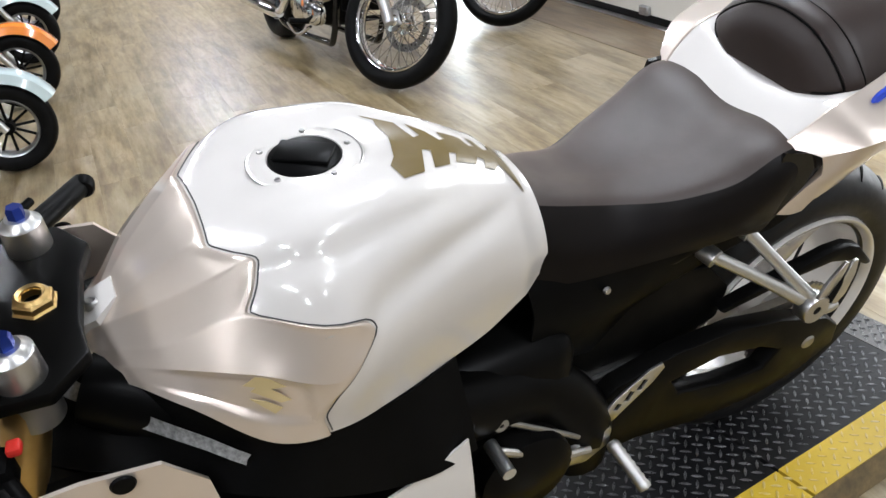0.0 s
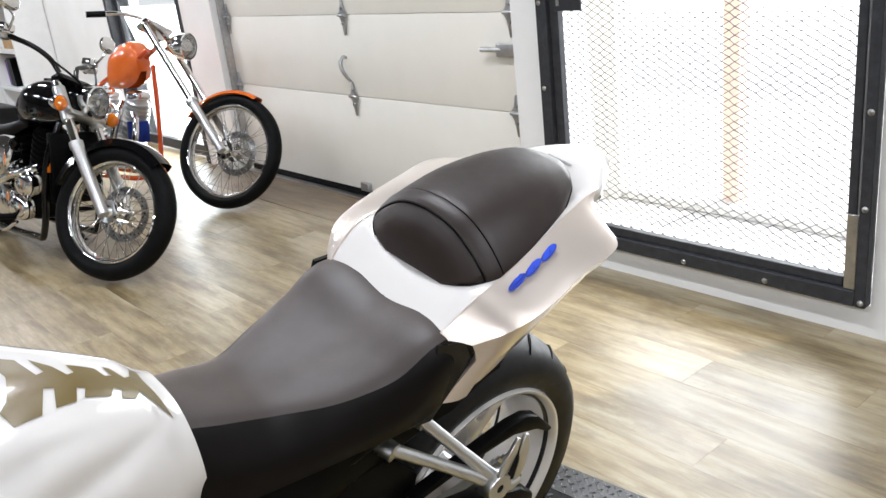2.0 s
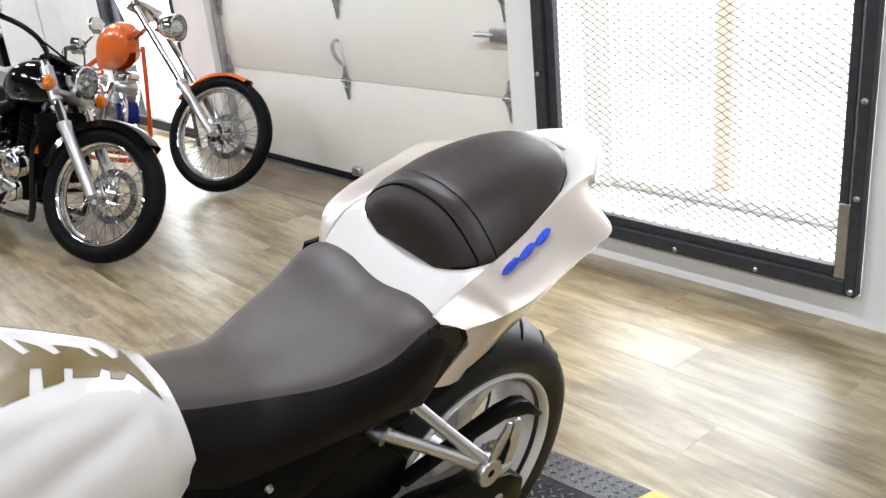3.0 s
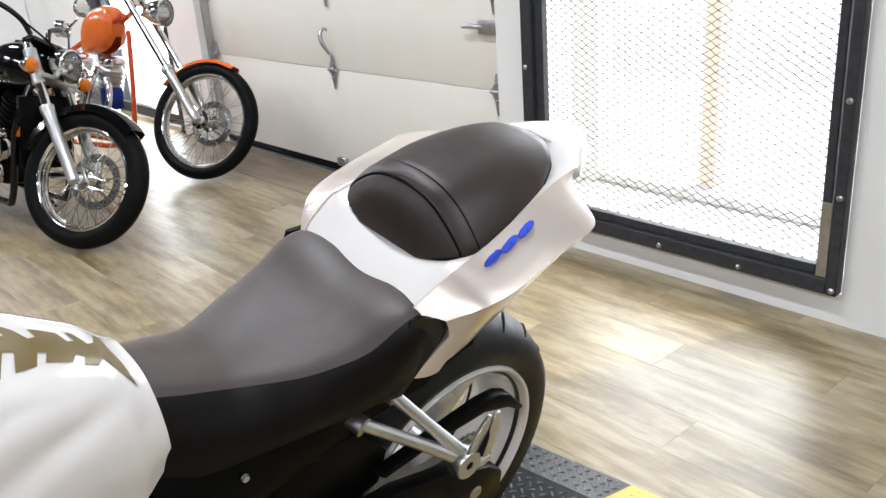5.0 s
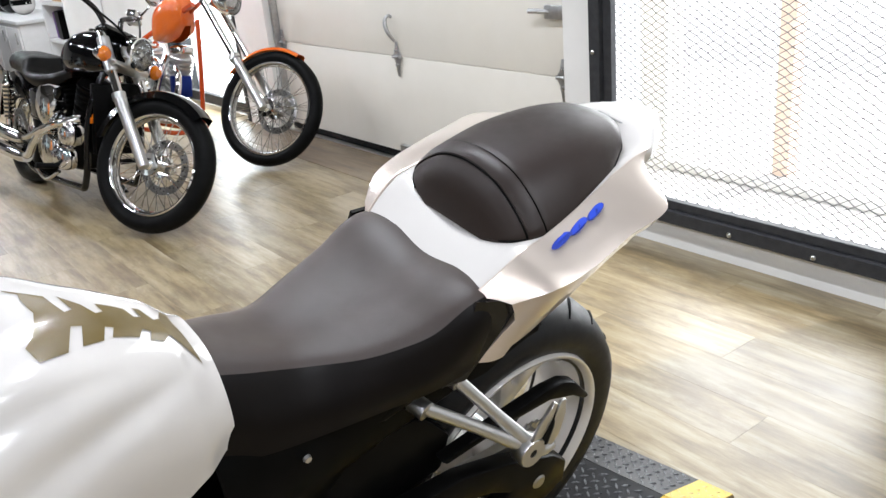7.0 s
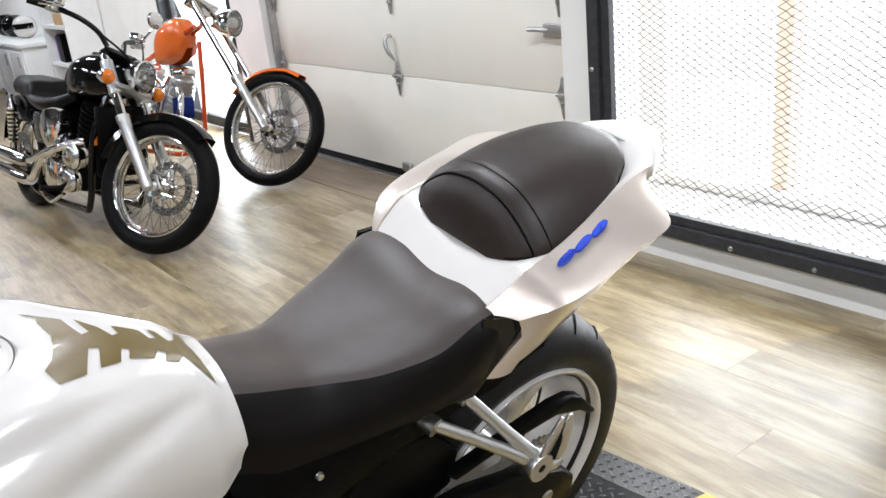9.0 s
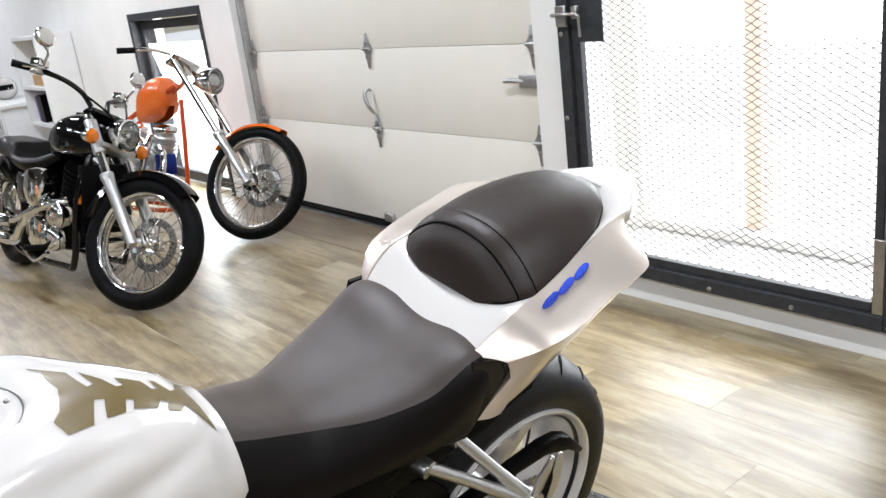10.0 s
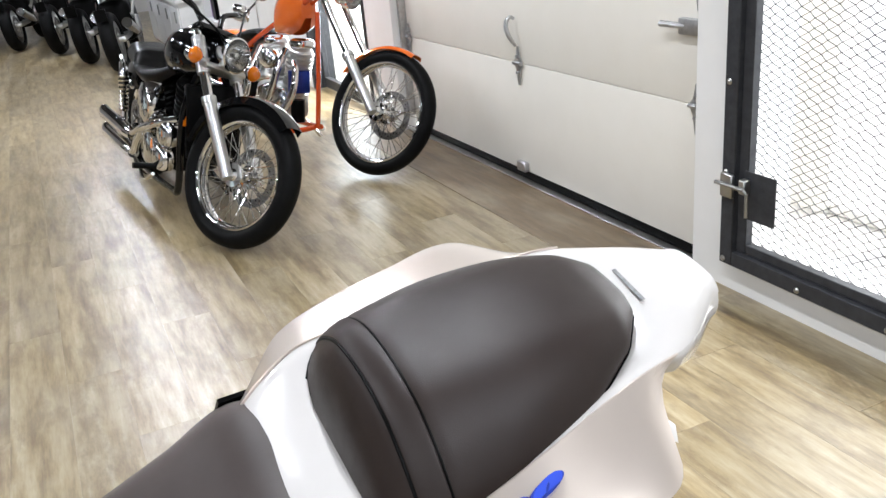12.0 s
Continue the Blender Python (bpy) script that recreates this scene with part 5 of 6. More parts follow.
# ---- the orange chopper ----
CHOPPER = Matrix.Translation((-0.62, -0.6, 0)) @ Matrix.Rotation(radians(11), 4, "Z") @ Matrix.Rotation(radians(-9), 4, "X")
ch = thing("chopper_motorcycle", CHOPPER, "orange chopper with long chrome fork and bare engine", "motorcycle", "parked motorcycles")
RK = Vector((-0.68, 0, 0.73)).normalized()
SC = steered((-0.1, 0, 0.35), RK, 25)
wire_wheel(ch, SC @ Matrix.Translation((0, 0, 0.35)), 0.35, 0.278, 0.085, 56, 1, label="tall chrome wire front wheel with black tyre")
wire_wheel(ch, Matrix.Translation((-1.88, 0, 0.33)), 0.33, 0.21, 0.18, 36, -1, "rear_wheel", "wide rear wheel with chrome spokes")
ax2 = Vector((0, 0, 0.35))
for k in (1, -1):
    y = 0.1 * k
    low, mid, top = ax2 + Vector((0, y, 0)), ax2 + Vector((0, y, 0)) + RK * 0.38, ax2 + Vector((0, y, 0)) + RK * 0.98
    steer_part("fork_slider", sweep([low - RK * 0.02, mid], [0.026, 0.03], 16, rod(mid - RK * 0.03, mid, 0.036, 16)), M_alu, "brushed aluminium fork slider", ch, SC)
    steer_part("fork_tube", rod(mid, top, 0.021, 16), M_chrome, "long chrome fork tube", ch, SC)
    bar = [ax2 + RK * 1.0 + Vector((-0.01, 0.04 * k, 0.0)), ax2 + RK * 1.03 + Vector((-0.02, 0.05 * k, 0.02)), ax2 + RK * 1.05 + Vector((-0.08, 0.19 * k, 0.0)), ax2 + RK * 1.04 + Vector((-0.22, 0.33 * k, -0.05))]
    steer_part("handlebar", sweep(bar, 0.0125, 10, None, 20), M_chrome, "chrome handlebar", ch, SC)
    steer_part("hand_grip", rod(bar[-1] + (bar[-2] - bar[-1]) * 0.55, bar[-1], 0.019, 12), M_rubber, "black grip", ch, SC)
    part("frame_tube", sweep([(-0.69, 0.02 * k, 0.17), (-0.78, 0.08 * k, 0.14), (-0.94, 0.12 * k, 0.13), (-1.6, 0.13 * k, 0.14), (-1.88, 0.14 * k, 0.33)], 0.017, 10, None, 36), M_orange_frame, ch, "orange frame tube")
    part("frame_tube", sweep([(-0.7, 0.02 * k, 0.95), (-1.2, 0.05 * k, 0.75), (-1.5, 0.09 * k, 0.6), (-1.88, 0.14 * k, 0.33)], 0.017, 10, None, 20), M_orange_frame, ch, "orange frame tube")
part("down_tube", sweep([(-0.69, 0, 0.86), (-0.68, 0, 0.5), (-0.69, 0, 0.16)], 0.015, 12, None, 16), M_orange_frame, ch, "red-orange frame down tube")
steer_part("triple_clamp", box(-0.05, 0.05, -0.13, 0.13, -0.016, 0.016, 0.01, 2, None, Matrix.Translation(ax2 + RK * 1.0) @ Matrix.Rotation(radians(-43), 4, "Y")), M_chrome, "chrome fork clamps", ch, SC)
hl = ax2 + RK * 0.85 + Vector((0.14, 0, 0.01))
hd = lathe([(0, -0.12), (0.03, -0.115), (0.065, -0.07), (0.082, -0.01), (0.086, 0.03), (0.08, 0.036)], 32, "X", hl)
rod(hl + Vector((-0.08, 0, -0.04)), hl + Vector((-0.14, 0, -0.02)), 0.012, 8, hd)
hd = steer_part("headlight", hd, M_chrome, "chrome bullet headlight", ch, SC)
steer_part("lens", lathe([(0.08, 0.032), (0.05, 0.045), (0, 0.05)], 28, "X", hl), M_lamp_glass, "fluted headlight lens", hd, SC)
steer_part("front_fender", turned(fender(0.36, 0.372, 0.095, 66, 150, 20, 0.012), Matrix.Translation(ax2)), M_orange, "short orange front fender", ch, SC)
tk2 = Loft([(-1.12, [(0, 0.86), (0.03, 0.855), (0.05, 0.84), (0.06, 0.81), (0.055, 0.79), (0.03, 0.78)]), (-1.07, [(0, 0.96), (0.05, 0.955), (0.085, 0.92), (0.1, 0.86), (0.095, 0.79), (0.04, 0.77)]), (-0.92, [(0, 1.0), (0.055, 0.995), (0.095, 0.96), (0.11, 0.89), (0.1, 0.81), (0.04, 0.78)]), (-0.82, [(0, 1.0), (0.045, 0.995), (0.075, 0.965), (0.088, 0.91), (0.08, 0.84), (0.035, 0.81)]), (-0.77, [(0, 0.96), (0.03, 0.955), (0.045, 0.94), (0.05, 0.91), (0.045, 0.88), (0.02, 0.86)])])
part("fuel_tank", turned(tk2.body(28, 16), Matrix.Translation((-0.09, 0, 1.0)) @ Matrix.Diagonal((0.92, 1, 1.3, 1)) @ Matrix.Translation((0, 0, -1.0)) @ SWAP), M_orange, ch, "glossy orange fuel tank", 50)
part("cylinder", cylinder_block((-1.0, 0, 0.34), (-0.9, 0, 0.62), 0.085, 10), M_alu, ch, "finned aluminium cylinder")
part("cylinder", cylinder_block((-1.14, 0, 0.34), (-1.24, 0, 0.62), 0.085, 10), M_alu, ch, "finned aluminium cylinder")
part("engine_case", box(-1.36, -0.98, -0.11, 0.11, 0.17, 0.4, 0.05, 3), M_alu, ch, "polished engine case")
part("air_cleaner", blob((-1.05, -0.15, 0.56), (0.1, 0.05, 0.065), None, 0.8), M_chrome, ch, "chrome air cleaner")
part("primary_cover", lathe([(0, -0.16), (0.1, -0.155), (0.12, -0.1)], 28, "Y", (-1.16, 0, 0.28)), M_chrome, ch)
part("rocker_cover", blob((-0.89, 0, 0.66), (0.07, 0.075, 0.035), None, 0.7), M_chrome, ch, "polished rocker cover")
part("rocker_cover", blob((-1.25, 0, 0.66), (0.07, 0.075, 0.035), None, 0.7), M_chrome, ch, "polished rocker cover")
part("carburettor", lathe([(0, 0.09), (0.03, 0.09), (0.035, 0.03), (0.025, 0.0), (0.03, -0.03), (0, -0.03)], 18, "Y", (-1.07, -0.1, 0.5)), M_alu, ch, "cast carburettor")
part("front_pipe", sweep([(-0.86, -0.07, 0.55), (-0.79, -0.1, 0.5), (-0.77, -0.13, 0.38), (-0.84, -0.16, 0.26), (-1.0, -0.18, 0.22)], 0.021, 12, None, 20), M_chrome, ch, "chrome front exhaust pipe")
part("timing_cover", lathe([(0, -0.15), (0.07, -0.146), (0.085, -0.13), (0.09, -0.1)], 28, "Y", (-0.98, 0, 0.3)), M_chrome, ch, "chrome timing cover")
part("oil_tank", blob((-1.5, 0, 0.48), (0.12, 0.11, 0.12), None, 0.7), M_chrome, ch, "chrome oil tank")
for j in range(2):
    part("exhaust_pipe", sweep([(-0.95 - 0.4 * j, -0.08, 0.62), (-0.9 - 0.4 * j, -0.17, 0.5), (-1.0 - 0.3 * j, -0.2, 0.3 + 0.04 * j), (-1.4, -0.2, 0.24 + 0.07 * j), (-2.1, -0.2, 0.26 + 0.08 * j)], 0.024, 12, None, 26), M_chrome, ch, "chrome exhaust pipe")
part("seat", turned(blob((0, 0, 0), (0.2, 0.14, 0.045), None, 0.8), Matrix.Translation((-1.55, 0, 0.66)) @ Matrix.Rotation(radians(-12), 4, "Y")), M_leather, ch, "thin black solo seat")
part("rear_fender", turned(fender(0.345, 0.365, 0.22, 45, 165, 22, 0.04), Matrix.Translation((-1.88, 0, 0.33))), M_orange, ch, "orange rear fender")
part("oil_filter", rod((-0.86, -0.05, 0.18), (-0.86, -0.05, 0.32), 0.045, 20), M_black, ch, "black oil filter")
part("regulator", box(-0.9, -0.82, -0.1, 0.02, 0.36, 0.5, 0.01, 2), M_blue_metal, ch, "blue finned regulator")
part("kickstand", rod((-1.1, 0.13, 0.15), (-1.06, 0.28, -0.02), 0.011, 8), M_chrome, ch)

# ---- the row of scooters ----
def scooter(m, paint, label):
    s = thing("scooter", m, label, "scooter", "row of scooters")
    w = new("front_wheel")
    w.parent = s
    w.matrix_local = Matrix.Translation((0, 0, 0.215))
    half = [(0.135, 0.035), (0.16, 0.05), (0.185, 0.054), (0.205, 0.044)]
    part("tyre", lathe(half + [(0.215, 0)] + [(r, -a) for r, a in reversed(half)] + [(0.128, -0.03), (0.128, 0.03)], 48, "X", closed=True), M_rubber, w, "black scooter tyre", 60)
    part("rim", lathe([(0.14, 0.036), (0.136, 0.042), (0.126, 0.036), (0.12, 0.0), (0.126, -0.036), (0.136, -0.042), (0.14, -0.036)], 48, "X"), M_alu, w, "silver rim lip", 60)
    hb = lathe([(0, 0.04), (0.03, 0.04), (0.035, 0), (0.03, -0.04), (0, -0.04)], 24, "X")
    for i in range(12):
        a = 2 * math.pi * i / 12
        rod((0, 0.03 * math.cos(a), 0.03 * math.sin(a)), (0, 0.125 * math.cos(a), 0.125 * math.sin(a)), 0.007, 6, hb)
    part("spokes", hb, M_black, w, "black cast wheel centre")
    fe = turned(fender(0.25, 0.275, 0.15, 25, 150, 20), Matrix.Rotation(radians(90), 4, "Z"))
    part("front_fender", turned(fe, Matrix.Translation((0, 0, 0.215))), paint, s, "painted front fender")
    for k in (1, -1):
        part("fork_leg", sweep([(0.075 * k, 0.0, 0.215), (0.075 * k, -0.08, 0.36), (0.07 * k, -0.17, 0.52)], [0.018, 0.021, 0.018], 12), M_alu, s, "silver fork leg")
        part("handlebar", sweep([(0.0, -0.33, 0.98), (0.15 * k, -0.34, 1.0), (0.33 * k, -0.4, 1.0)], 0.018, 10, None, 14), M_black, s)
    sh = shell(grid_mesh([[(x, -0.2 - 0.9 * x * x - 0.22 * t, 0.32 + 0.62 * t) for x in np.linspace(-0.2 + 0.05 * t, 0.2 - 0.05 * t, 11)] for t in np.linspace(0, 1, 14)]), 0.02)
    part("leg_shield", sh, paint, s, "painted leg shield")
    part("head_cowl", blob((0, -0.33, 0.95), (0.13, 0.12, 0.09), None, 0.85), paint, s)
    part("headlight", lathe([(0, 0.03), (0.05, 0.02), (0.065, 0)], 24, "Y", (0, -0.225, 0.95)), M_chrome, s)
    part("floorboard", box(-0.16, 0.16, -0.75, -0.36, 0.28, 0.34, 0.02, 2), M_black, s)
    part("rear_body", blob((0, -1.08, 0.52), (0.17, 0.4, 0.2), None, 0.75), paint, s, "painted rear body")
    part("seat", blob((0, -1.02, 0.75), (0.14, 0.36, 0.06), None, 0.7), M_vinyl, s, "black seat")
    part("rear_wheel", lathe(half + [(0.215, 0)] + [(r, -a) for r, a in reversed(half)] + [(0.05, -0.03), (0.05, 0.03)], 40, "X", (0, -1.25, 0.215), None, True), M_rubber, s, "black rear tyre", 60)
    return s


scooter(pose(-0.28, -3.37, 0, 0, 0, -4), M_aqua, "pale aqua scooter with black cast wheels")
scooter(pose(-1.42, -3.32, 0, 0, 0, -3), M_scoot_orange, "orange scooter with black cast wheels")
scooter(pose(-2.56, -3.28, 0, 0, 0, -2), M_aqua, "pale aqua scooter in the row")
scooter(pose(-3.7, -3.24, 0, 0, 0, -3), M_gloss_black, "black scooter further along the row")


# ---- more of the sport motorcycle ----
def lr(p, k):
    return (p[0] * k, p[1], p[2])


# steering head and clip-on bars, turned a little to the right
TURN = Matrix.Translation((0, -1.19, 0)) @ Matrix.Rotation(radians(-8), 4, "Z") @ Matrix.Translation((0, 1.19, 0))


def front_part(name, bm, mat, label="", angle=38):
    return part(name, turned(bm, TURN), mat, bike, label, angle)


clamp_out = [(-0.15, -1.16), (-0.1, -1.12), (-0.05, -1.13), (0.05, -1.13), (0.1, -1.12), (0.15, -1.16), (0.15, -1.22), (0.09, -1.25), (-0.09, -1.25), (-0.15, -1.22)]
bm = bmesh.new()
bm.faces.new([bm.verts.new((x, y, 0.838)) for x, y in clamp_out])
ret = bmesh.ops.extrude_face_region(bm, geom=list(bm.faces))
bmesh.ops.translate(bm, verts=[v for v in ret["geom"] if isinstance(v, bmesh.types.BMVert)], vec=(0, 0, 0.02))
bmesh.ops.recalc_face_normals(bm, faces=bm.faces)
bmesh.ops.bevel(bm, geom=list(bm.edges), offset=0.004, segments=2, affect="EDGES", profile=0.5)
front_part("top_clamp", bm, M_frame, "dark grey fork top clamp")
nut = lathe([(0.013, 0.014), (0.02, 0.014), (0.025, 0.011), (0.025, 0.003), (0.03, 0.0)], 6, "Z", (0, -1.18, 0.857))
front_part("stem_nut", lathe([(0.013, 0.004), (0.013, 0.017), (0.017, 0.019), (0.021, 0.014)], 24, "Z", (0, -1.18, 0.857), nut), M_gold, "gold anodised steering stem nut", 25)
for k in (1, -1):
    fx = 0.115 * k
    front_part("fork_cap", lathe([(0, 0.05), (0.016, 0.05), (0.02, 0.044), (0.026, 0.04), (0.028, 0.0), (0.028, -0.06)], 28, "Z", (fx, -1.19, 0.855)), M_alu, "polished fork cap")
    front_part("fork_tube", rod((fx, -1.19, 0.84), (fx, -1.36, 0.35), 0.027, 20), M_gold, "gold fork tube")
    front_part("preload_adjuster", lathe([(0, 0.018), (0.009, 0.018), (0.011, 0.014), (0.011, 0)], 6, "Z", (fx, -1.19, 0.903)), M_blue_metal, "blue anodised adjuster")
    bar = [(0.125 * k, -1.25, 0.81), (0.19 * k, -1.23, 0.805), (0.34 * k, -1.15, 0.79)]
    front_part("clip_on_bar", sweep(bar, 0.014, 12), M_black)
    front_part("hand_grip", sweep([(0.225 * k, -1.222, 0.8), (0.345 * k, -1.147, 0.789)], [0.0175, 0.0165], 16), M_rubber, "black rubber grip")
    front_part("bar_end", lathe([(0, 0.02), (0.014, 0.02), (0.017, 0.015), (0.017, 0)], 16, "X", lr((0.346, -1.146, 0.789), k)), M_black)
    front_part("switch_pod", box(-0.02, 0.02, -0.03, 0.03, -0.022, 0.022, 0.008, 2, None, Matrix.Translation(lr((0.195, -1.238, 0.808), k))), M_black, "black switch pod")
    front_part("brake_lever" if k < 0 else "clutch_lever", sweep([lr((0.18, -1.25, 0.8), k), lr((0.25, -1.27, 0.79), k), lr((0.34, -1.225, 0.78), k)], [0.009, 0.007, 0.007], 8, None, 10), M_black)
front_part("starter_switch", box(-0.215, -0.175, -1.225, -1.19, 0.825, 0.845, 0.006, 2), M_red, "red engine stop switch")
front_part("reservoir", lathe([(0, 0.03), (0.022, 0.03), (0.024, 0.02), (0.024, -0.02)], 20, "Z", (-0.17, -1.28, 0.83)), M_black)
front_part("signal_switch", box(0.178, 0.196, -1.21, -1.194, 0.826, 0.838, 0.004, 2), M_red, "red switch button")

# the bolted tab at the front of the tank
tab = bmesh.new()
bm_pts = [(-0.03, -1.12), (-0.012, -1.155), (0.012, -1.155), (0.03, -1.12), (0.02, -1.09), (-0.02, -1.09)]
tab.faces.new([tab.verts.new((x, y, 0.795 + (y + 1.155) * 0.6)) for x, y in bm_pts])
ret = bmesh.ops.extrude_face_region(tab, geom=list(tab.faces))
bmesh.ops.translate(tab, verts=[v for v in ret["geom"] if isinstance(v, bmesh.types.BMVert)], vec=(0, -0.004, 0.014))
part("tank_tab", tab, M_white, tank, "white bolted tank tab")
part("tab_bolt", lathe([(0.003, 0.006), (0.006, 0.012), (0.009, 0.01), (0.0095, 0.0)], 16, "Z", (0, -1.124, 0.826)), M_steel, tank, "steel allen bolt")

# badge on the cover: slanted bars
bad = bmesh.new()
for a, b, c, d in (
    ((-0.995, 0.838), (-0.977, 0.8), (-0.953, 0.824), (-0.968, 0.838)),
    ((-0.989, 0.852), (-0.977, 0.826), (-0.951, 0.862), (-0.962, 0.874)),
    ((-0.992, 0.876), (-0.977, 0.876), (-0.962, 0.89), (-0.971, 0.91)),
):
    quad = []
    for u in np.linspace(0, 1, 5):
        row = []
        for w in np.linspace(0, 1, 4):
            y, q = (np.array(a) * (1 - u) + np.array(d) * u) * (1 - w) + (np.array(b) * (1 - u) + np.array(c) * u) * w
            row.append(TANK.out(y, q, 0.0032, 1, True))
        quad.append(row)
    grid_mesh(quad, bad)
part("tank_badge", shell(bad, 0.0012), M_badge, bike, "pale gold tank badge")

# fairing beside the engine, seen at its rear edge
for k in (1, -1):
    rows = []
    for y, zt, zb, w in ((-0.735, 0.595, 0.3, 0.245), (-0.8, 0.575, 0.25, 0.255), (-0.9, 0.555, 0.2, 0.262), (-1.05, 0.56, 0.2, 0.262), (-1.2, 0.6, 0.25, 0.24)):
        rows.append([lr((w - 0.03 * (1 - math.sin(math.pi * (0.15 + 0.7 * t))), y, zt + (zb - zt) * t), k) for t in np.linspace(0, 1, 12)])
    part("side_fairing", shell(grid_mesh(rows), 0.004), M_white, bike, "white lower side fairing", 50)
    up = [[lr((0.235 + 0.02 * t, y + 0.02 * t, z0 - 0.2 * t), k) for t in np.linspace(0, 1, 8)] for y, z0 in ((-1.06, 0.73), (-1.1, 0.785), (-1.18, 0.8), (-1.26, 0.8))]
    part("upper_fairing", shell(grid_mesh(up), 0.006), M_silver, bike, "silver upper fairing edge")
    part("fairing_bolt", lathe([(0, 0.004), (0.012, 0.003), (0.014, 0)], 18, "X", lr((0.24, -1.142, 0.783), k)), M_black, bike)
    inner = []
    for cols in (
        ((0.0, -1.165, 0.79), (-0.02, -1.22, 0.74), (0.03, -1.3, 0.7)),
        ((0.045, -1.15, 0.786), (0.015, -1.19, 0.74), (0.08, -1.25, 0.7)),
        ((0.083, -1.122, 0.782), (0.06, -1.157, 0.74), (0.13, -1.19, 0.7)),
        ((0.145, -1.078, 0.785), (0.125, -1.103, 0.74), (0.165, -1.125, 0.7)),
        ((0.2, -1.026, 0.772), (0.185, -1.05, 0.74), (0.22, -1.06, 0.69)),
        ((0.222, -0.962, 0.722), (0.228, -0.99, 0.712), (0.25, -1.0, 0.675)),
        ((0.221, -0.9, 0.712), (0.235, -0.9, 0.67), (0.25, -0.9, 0.61)),
        ((0.196, -0.8, 0.695), (0.22, -0.8, 0.64), (0.245, -0.8, 0.575)),
        ((0.165, -0.72, 0.69), (0.2, -0.72, 0.62), (0.225, -0.72, 0.56)),
    ):
        line = spline(cols, 7)
        inner.append([lr(p, k) for p in line])
    inner = [list(r) for r in np.transpose([spline([r[c] for r in inner], 40) for c in range(7)], (1, 0, 2))]
    trim = part("inner_trim", shell(grid_mesh(inner), 0.004), M_black, bike, "black inner fairing trim", 50)
    for u0, u1, c0, c1 in ((6, 12, 2.2, 3.4), (13, 24, 2.2, 3.4)):
        mid = (u0 + u1) // 2
        across = np.cross(np.array(inner[mid + 2][3]) - np.array(inner[mid - 2][3]), np.array(inner[mid][4]) - np.array(inner[mid][2]))
        lift = across / np.linalg.norm(across) * math.copysign(0.011, across[2])
        strip = []
        for u in range(u0, u1):
            line = np.array(inner[u])
            strip.append([np.array([np.interp(c, range(7), line[:, d]) for d in range(3)]) + lift for c in np.linspace(c0, c1, 5)])
        part("sticker", shell(grid_mesh(strip), 0.0005), M_sticker, trim, "worn grey sticker bar")
    heel = plate([(-0.48, 0.4), (-0.465, 0.385), (-0.44, 0.4), (-0.37, 0.455), (-0.35, 0.48), (-0.355, 0.492), (-0.38, 0.487), (-0.44, 0.45)], 0.166, 0.171, 0.001, None, [[(-0.445, 0.425), (-0.435, 0.42), (-0.427, 0.43), (-0.437, 0.437)], [(-0.425, 0.437), (-0.415, 0.432), (-0.405, 0.45), (-0.415, 0.456)], [(-0.402, 0.452), (-0.392, 0.447), (-0.38, 0.466), (-0.39, 0.471)]])
    part("heel_guard", turned(heel, Matrix.Diagonal((k, 1, 1, 1))), M_alu, bike, "slotted aluminium heel guard")
    part("rearset_mount", plate([(-0.55, 0.35), (-0.5, 0.335), (-0.455, 0.36), (-0.45, 0.4), (-0.48, 0.415), (-0.52, 0.405), (-0.55, 0.385)], 0.15 * k, 0.186 * k, 0.008), M_alu, bike, "cast aluminium footrest mount")
    peg = lathe([(0.007, 0), (0.011, 0.004)] + [(0.0105 if i % 2 else 0.0125, 0.012 + 0.006 * i) for i in range(13)] + [(0.011, 0.092), (0, 0.094)], 14, "X")
    part("rider_footrest", turned(peg, Matrix.Diagonal((k, 1, 1, 1)) @ Matrix.Translation((0.187, -0.455, 0.37)) @ Matrix.Rotation(radians(25), 4, "Y") @ Matrix.Rotation(radians(10), 4, "Z")), M_steel, bike, "knurled steel rider footrest")
lever = sweep([(0.19, -0.5, 0.38), (0.2, -0.58, 0.42), (0.2, -0.64, 0.47), (0.2, -0.68, 0.5)], 0.007, 8, None, 14)
rod((0.185, -0.68, 0.5), (0.245, -0.68, 0.5), 0.011, 14, lever)
part("shift_lever", lever, M_alu, bike, "aluminium shift lever")
link = rod((0.185, -0.52, 0.42), (0.175, -0.66, 0.53), 0.005, 8)
lathe([(0.004, -0.006), (0.012, -0.006), (0.012, 0.006), (0.004, 0.006)], 14, "X", (0.18, -0.66, 0.53), link, True)
part("shift_linkage", link, M_steel, bike, "steel shift linkage rod")
part("side_stand", sweep([(0.12, -0.55, 0.2), (0.19, -0.6, 0.1), (0.24, -0.66, -0.05)], [0.013, 0.012, 0.011], 10), M_frame, bike, "black side stand")
part("side_bolt", lathe([(0, 0.006), (0.005, 0.005), (0.0065, 0)], 14, "X", (0.137, -0.46, 0.672)), M_alu, bike)
part("subframe_rail", sweep([(0.1, -0.5, 0.62), (0.098, -0.3, 0.65), (0.098, -0.12, 0.7), (0.08, 0.1, 0.76)], 0.016, 10, None, 20), M_frame, bike)
part("silencer", sweep([(-0.12, -0.2, 0.36), (-0.17, 0.0, 0.42), (-0.2, 0.2, 0.5)], [0.04, 0.055, 0.055], 20), M_alu, bike, "aluminium silencer")
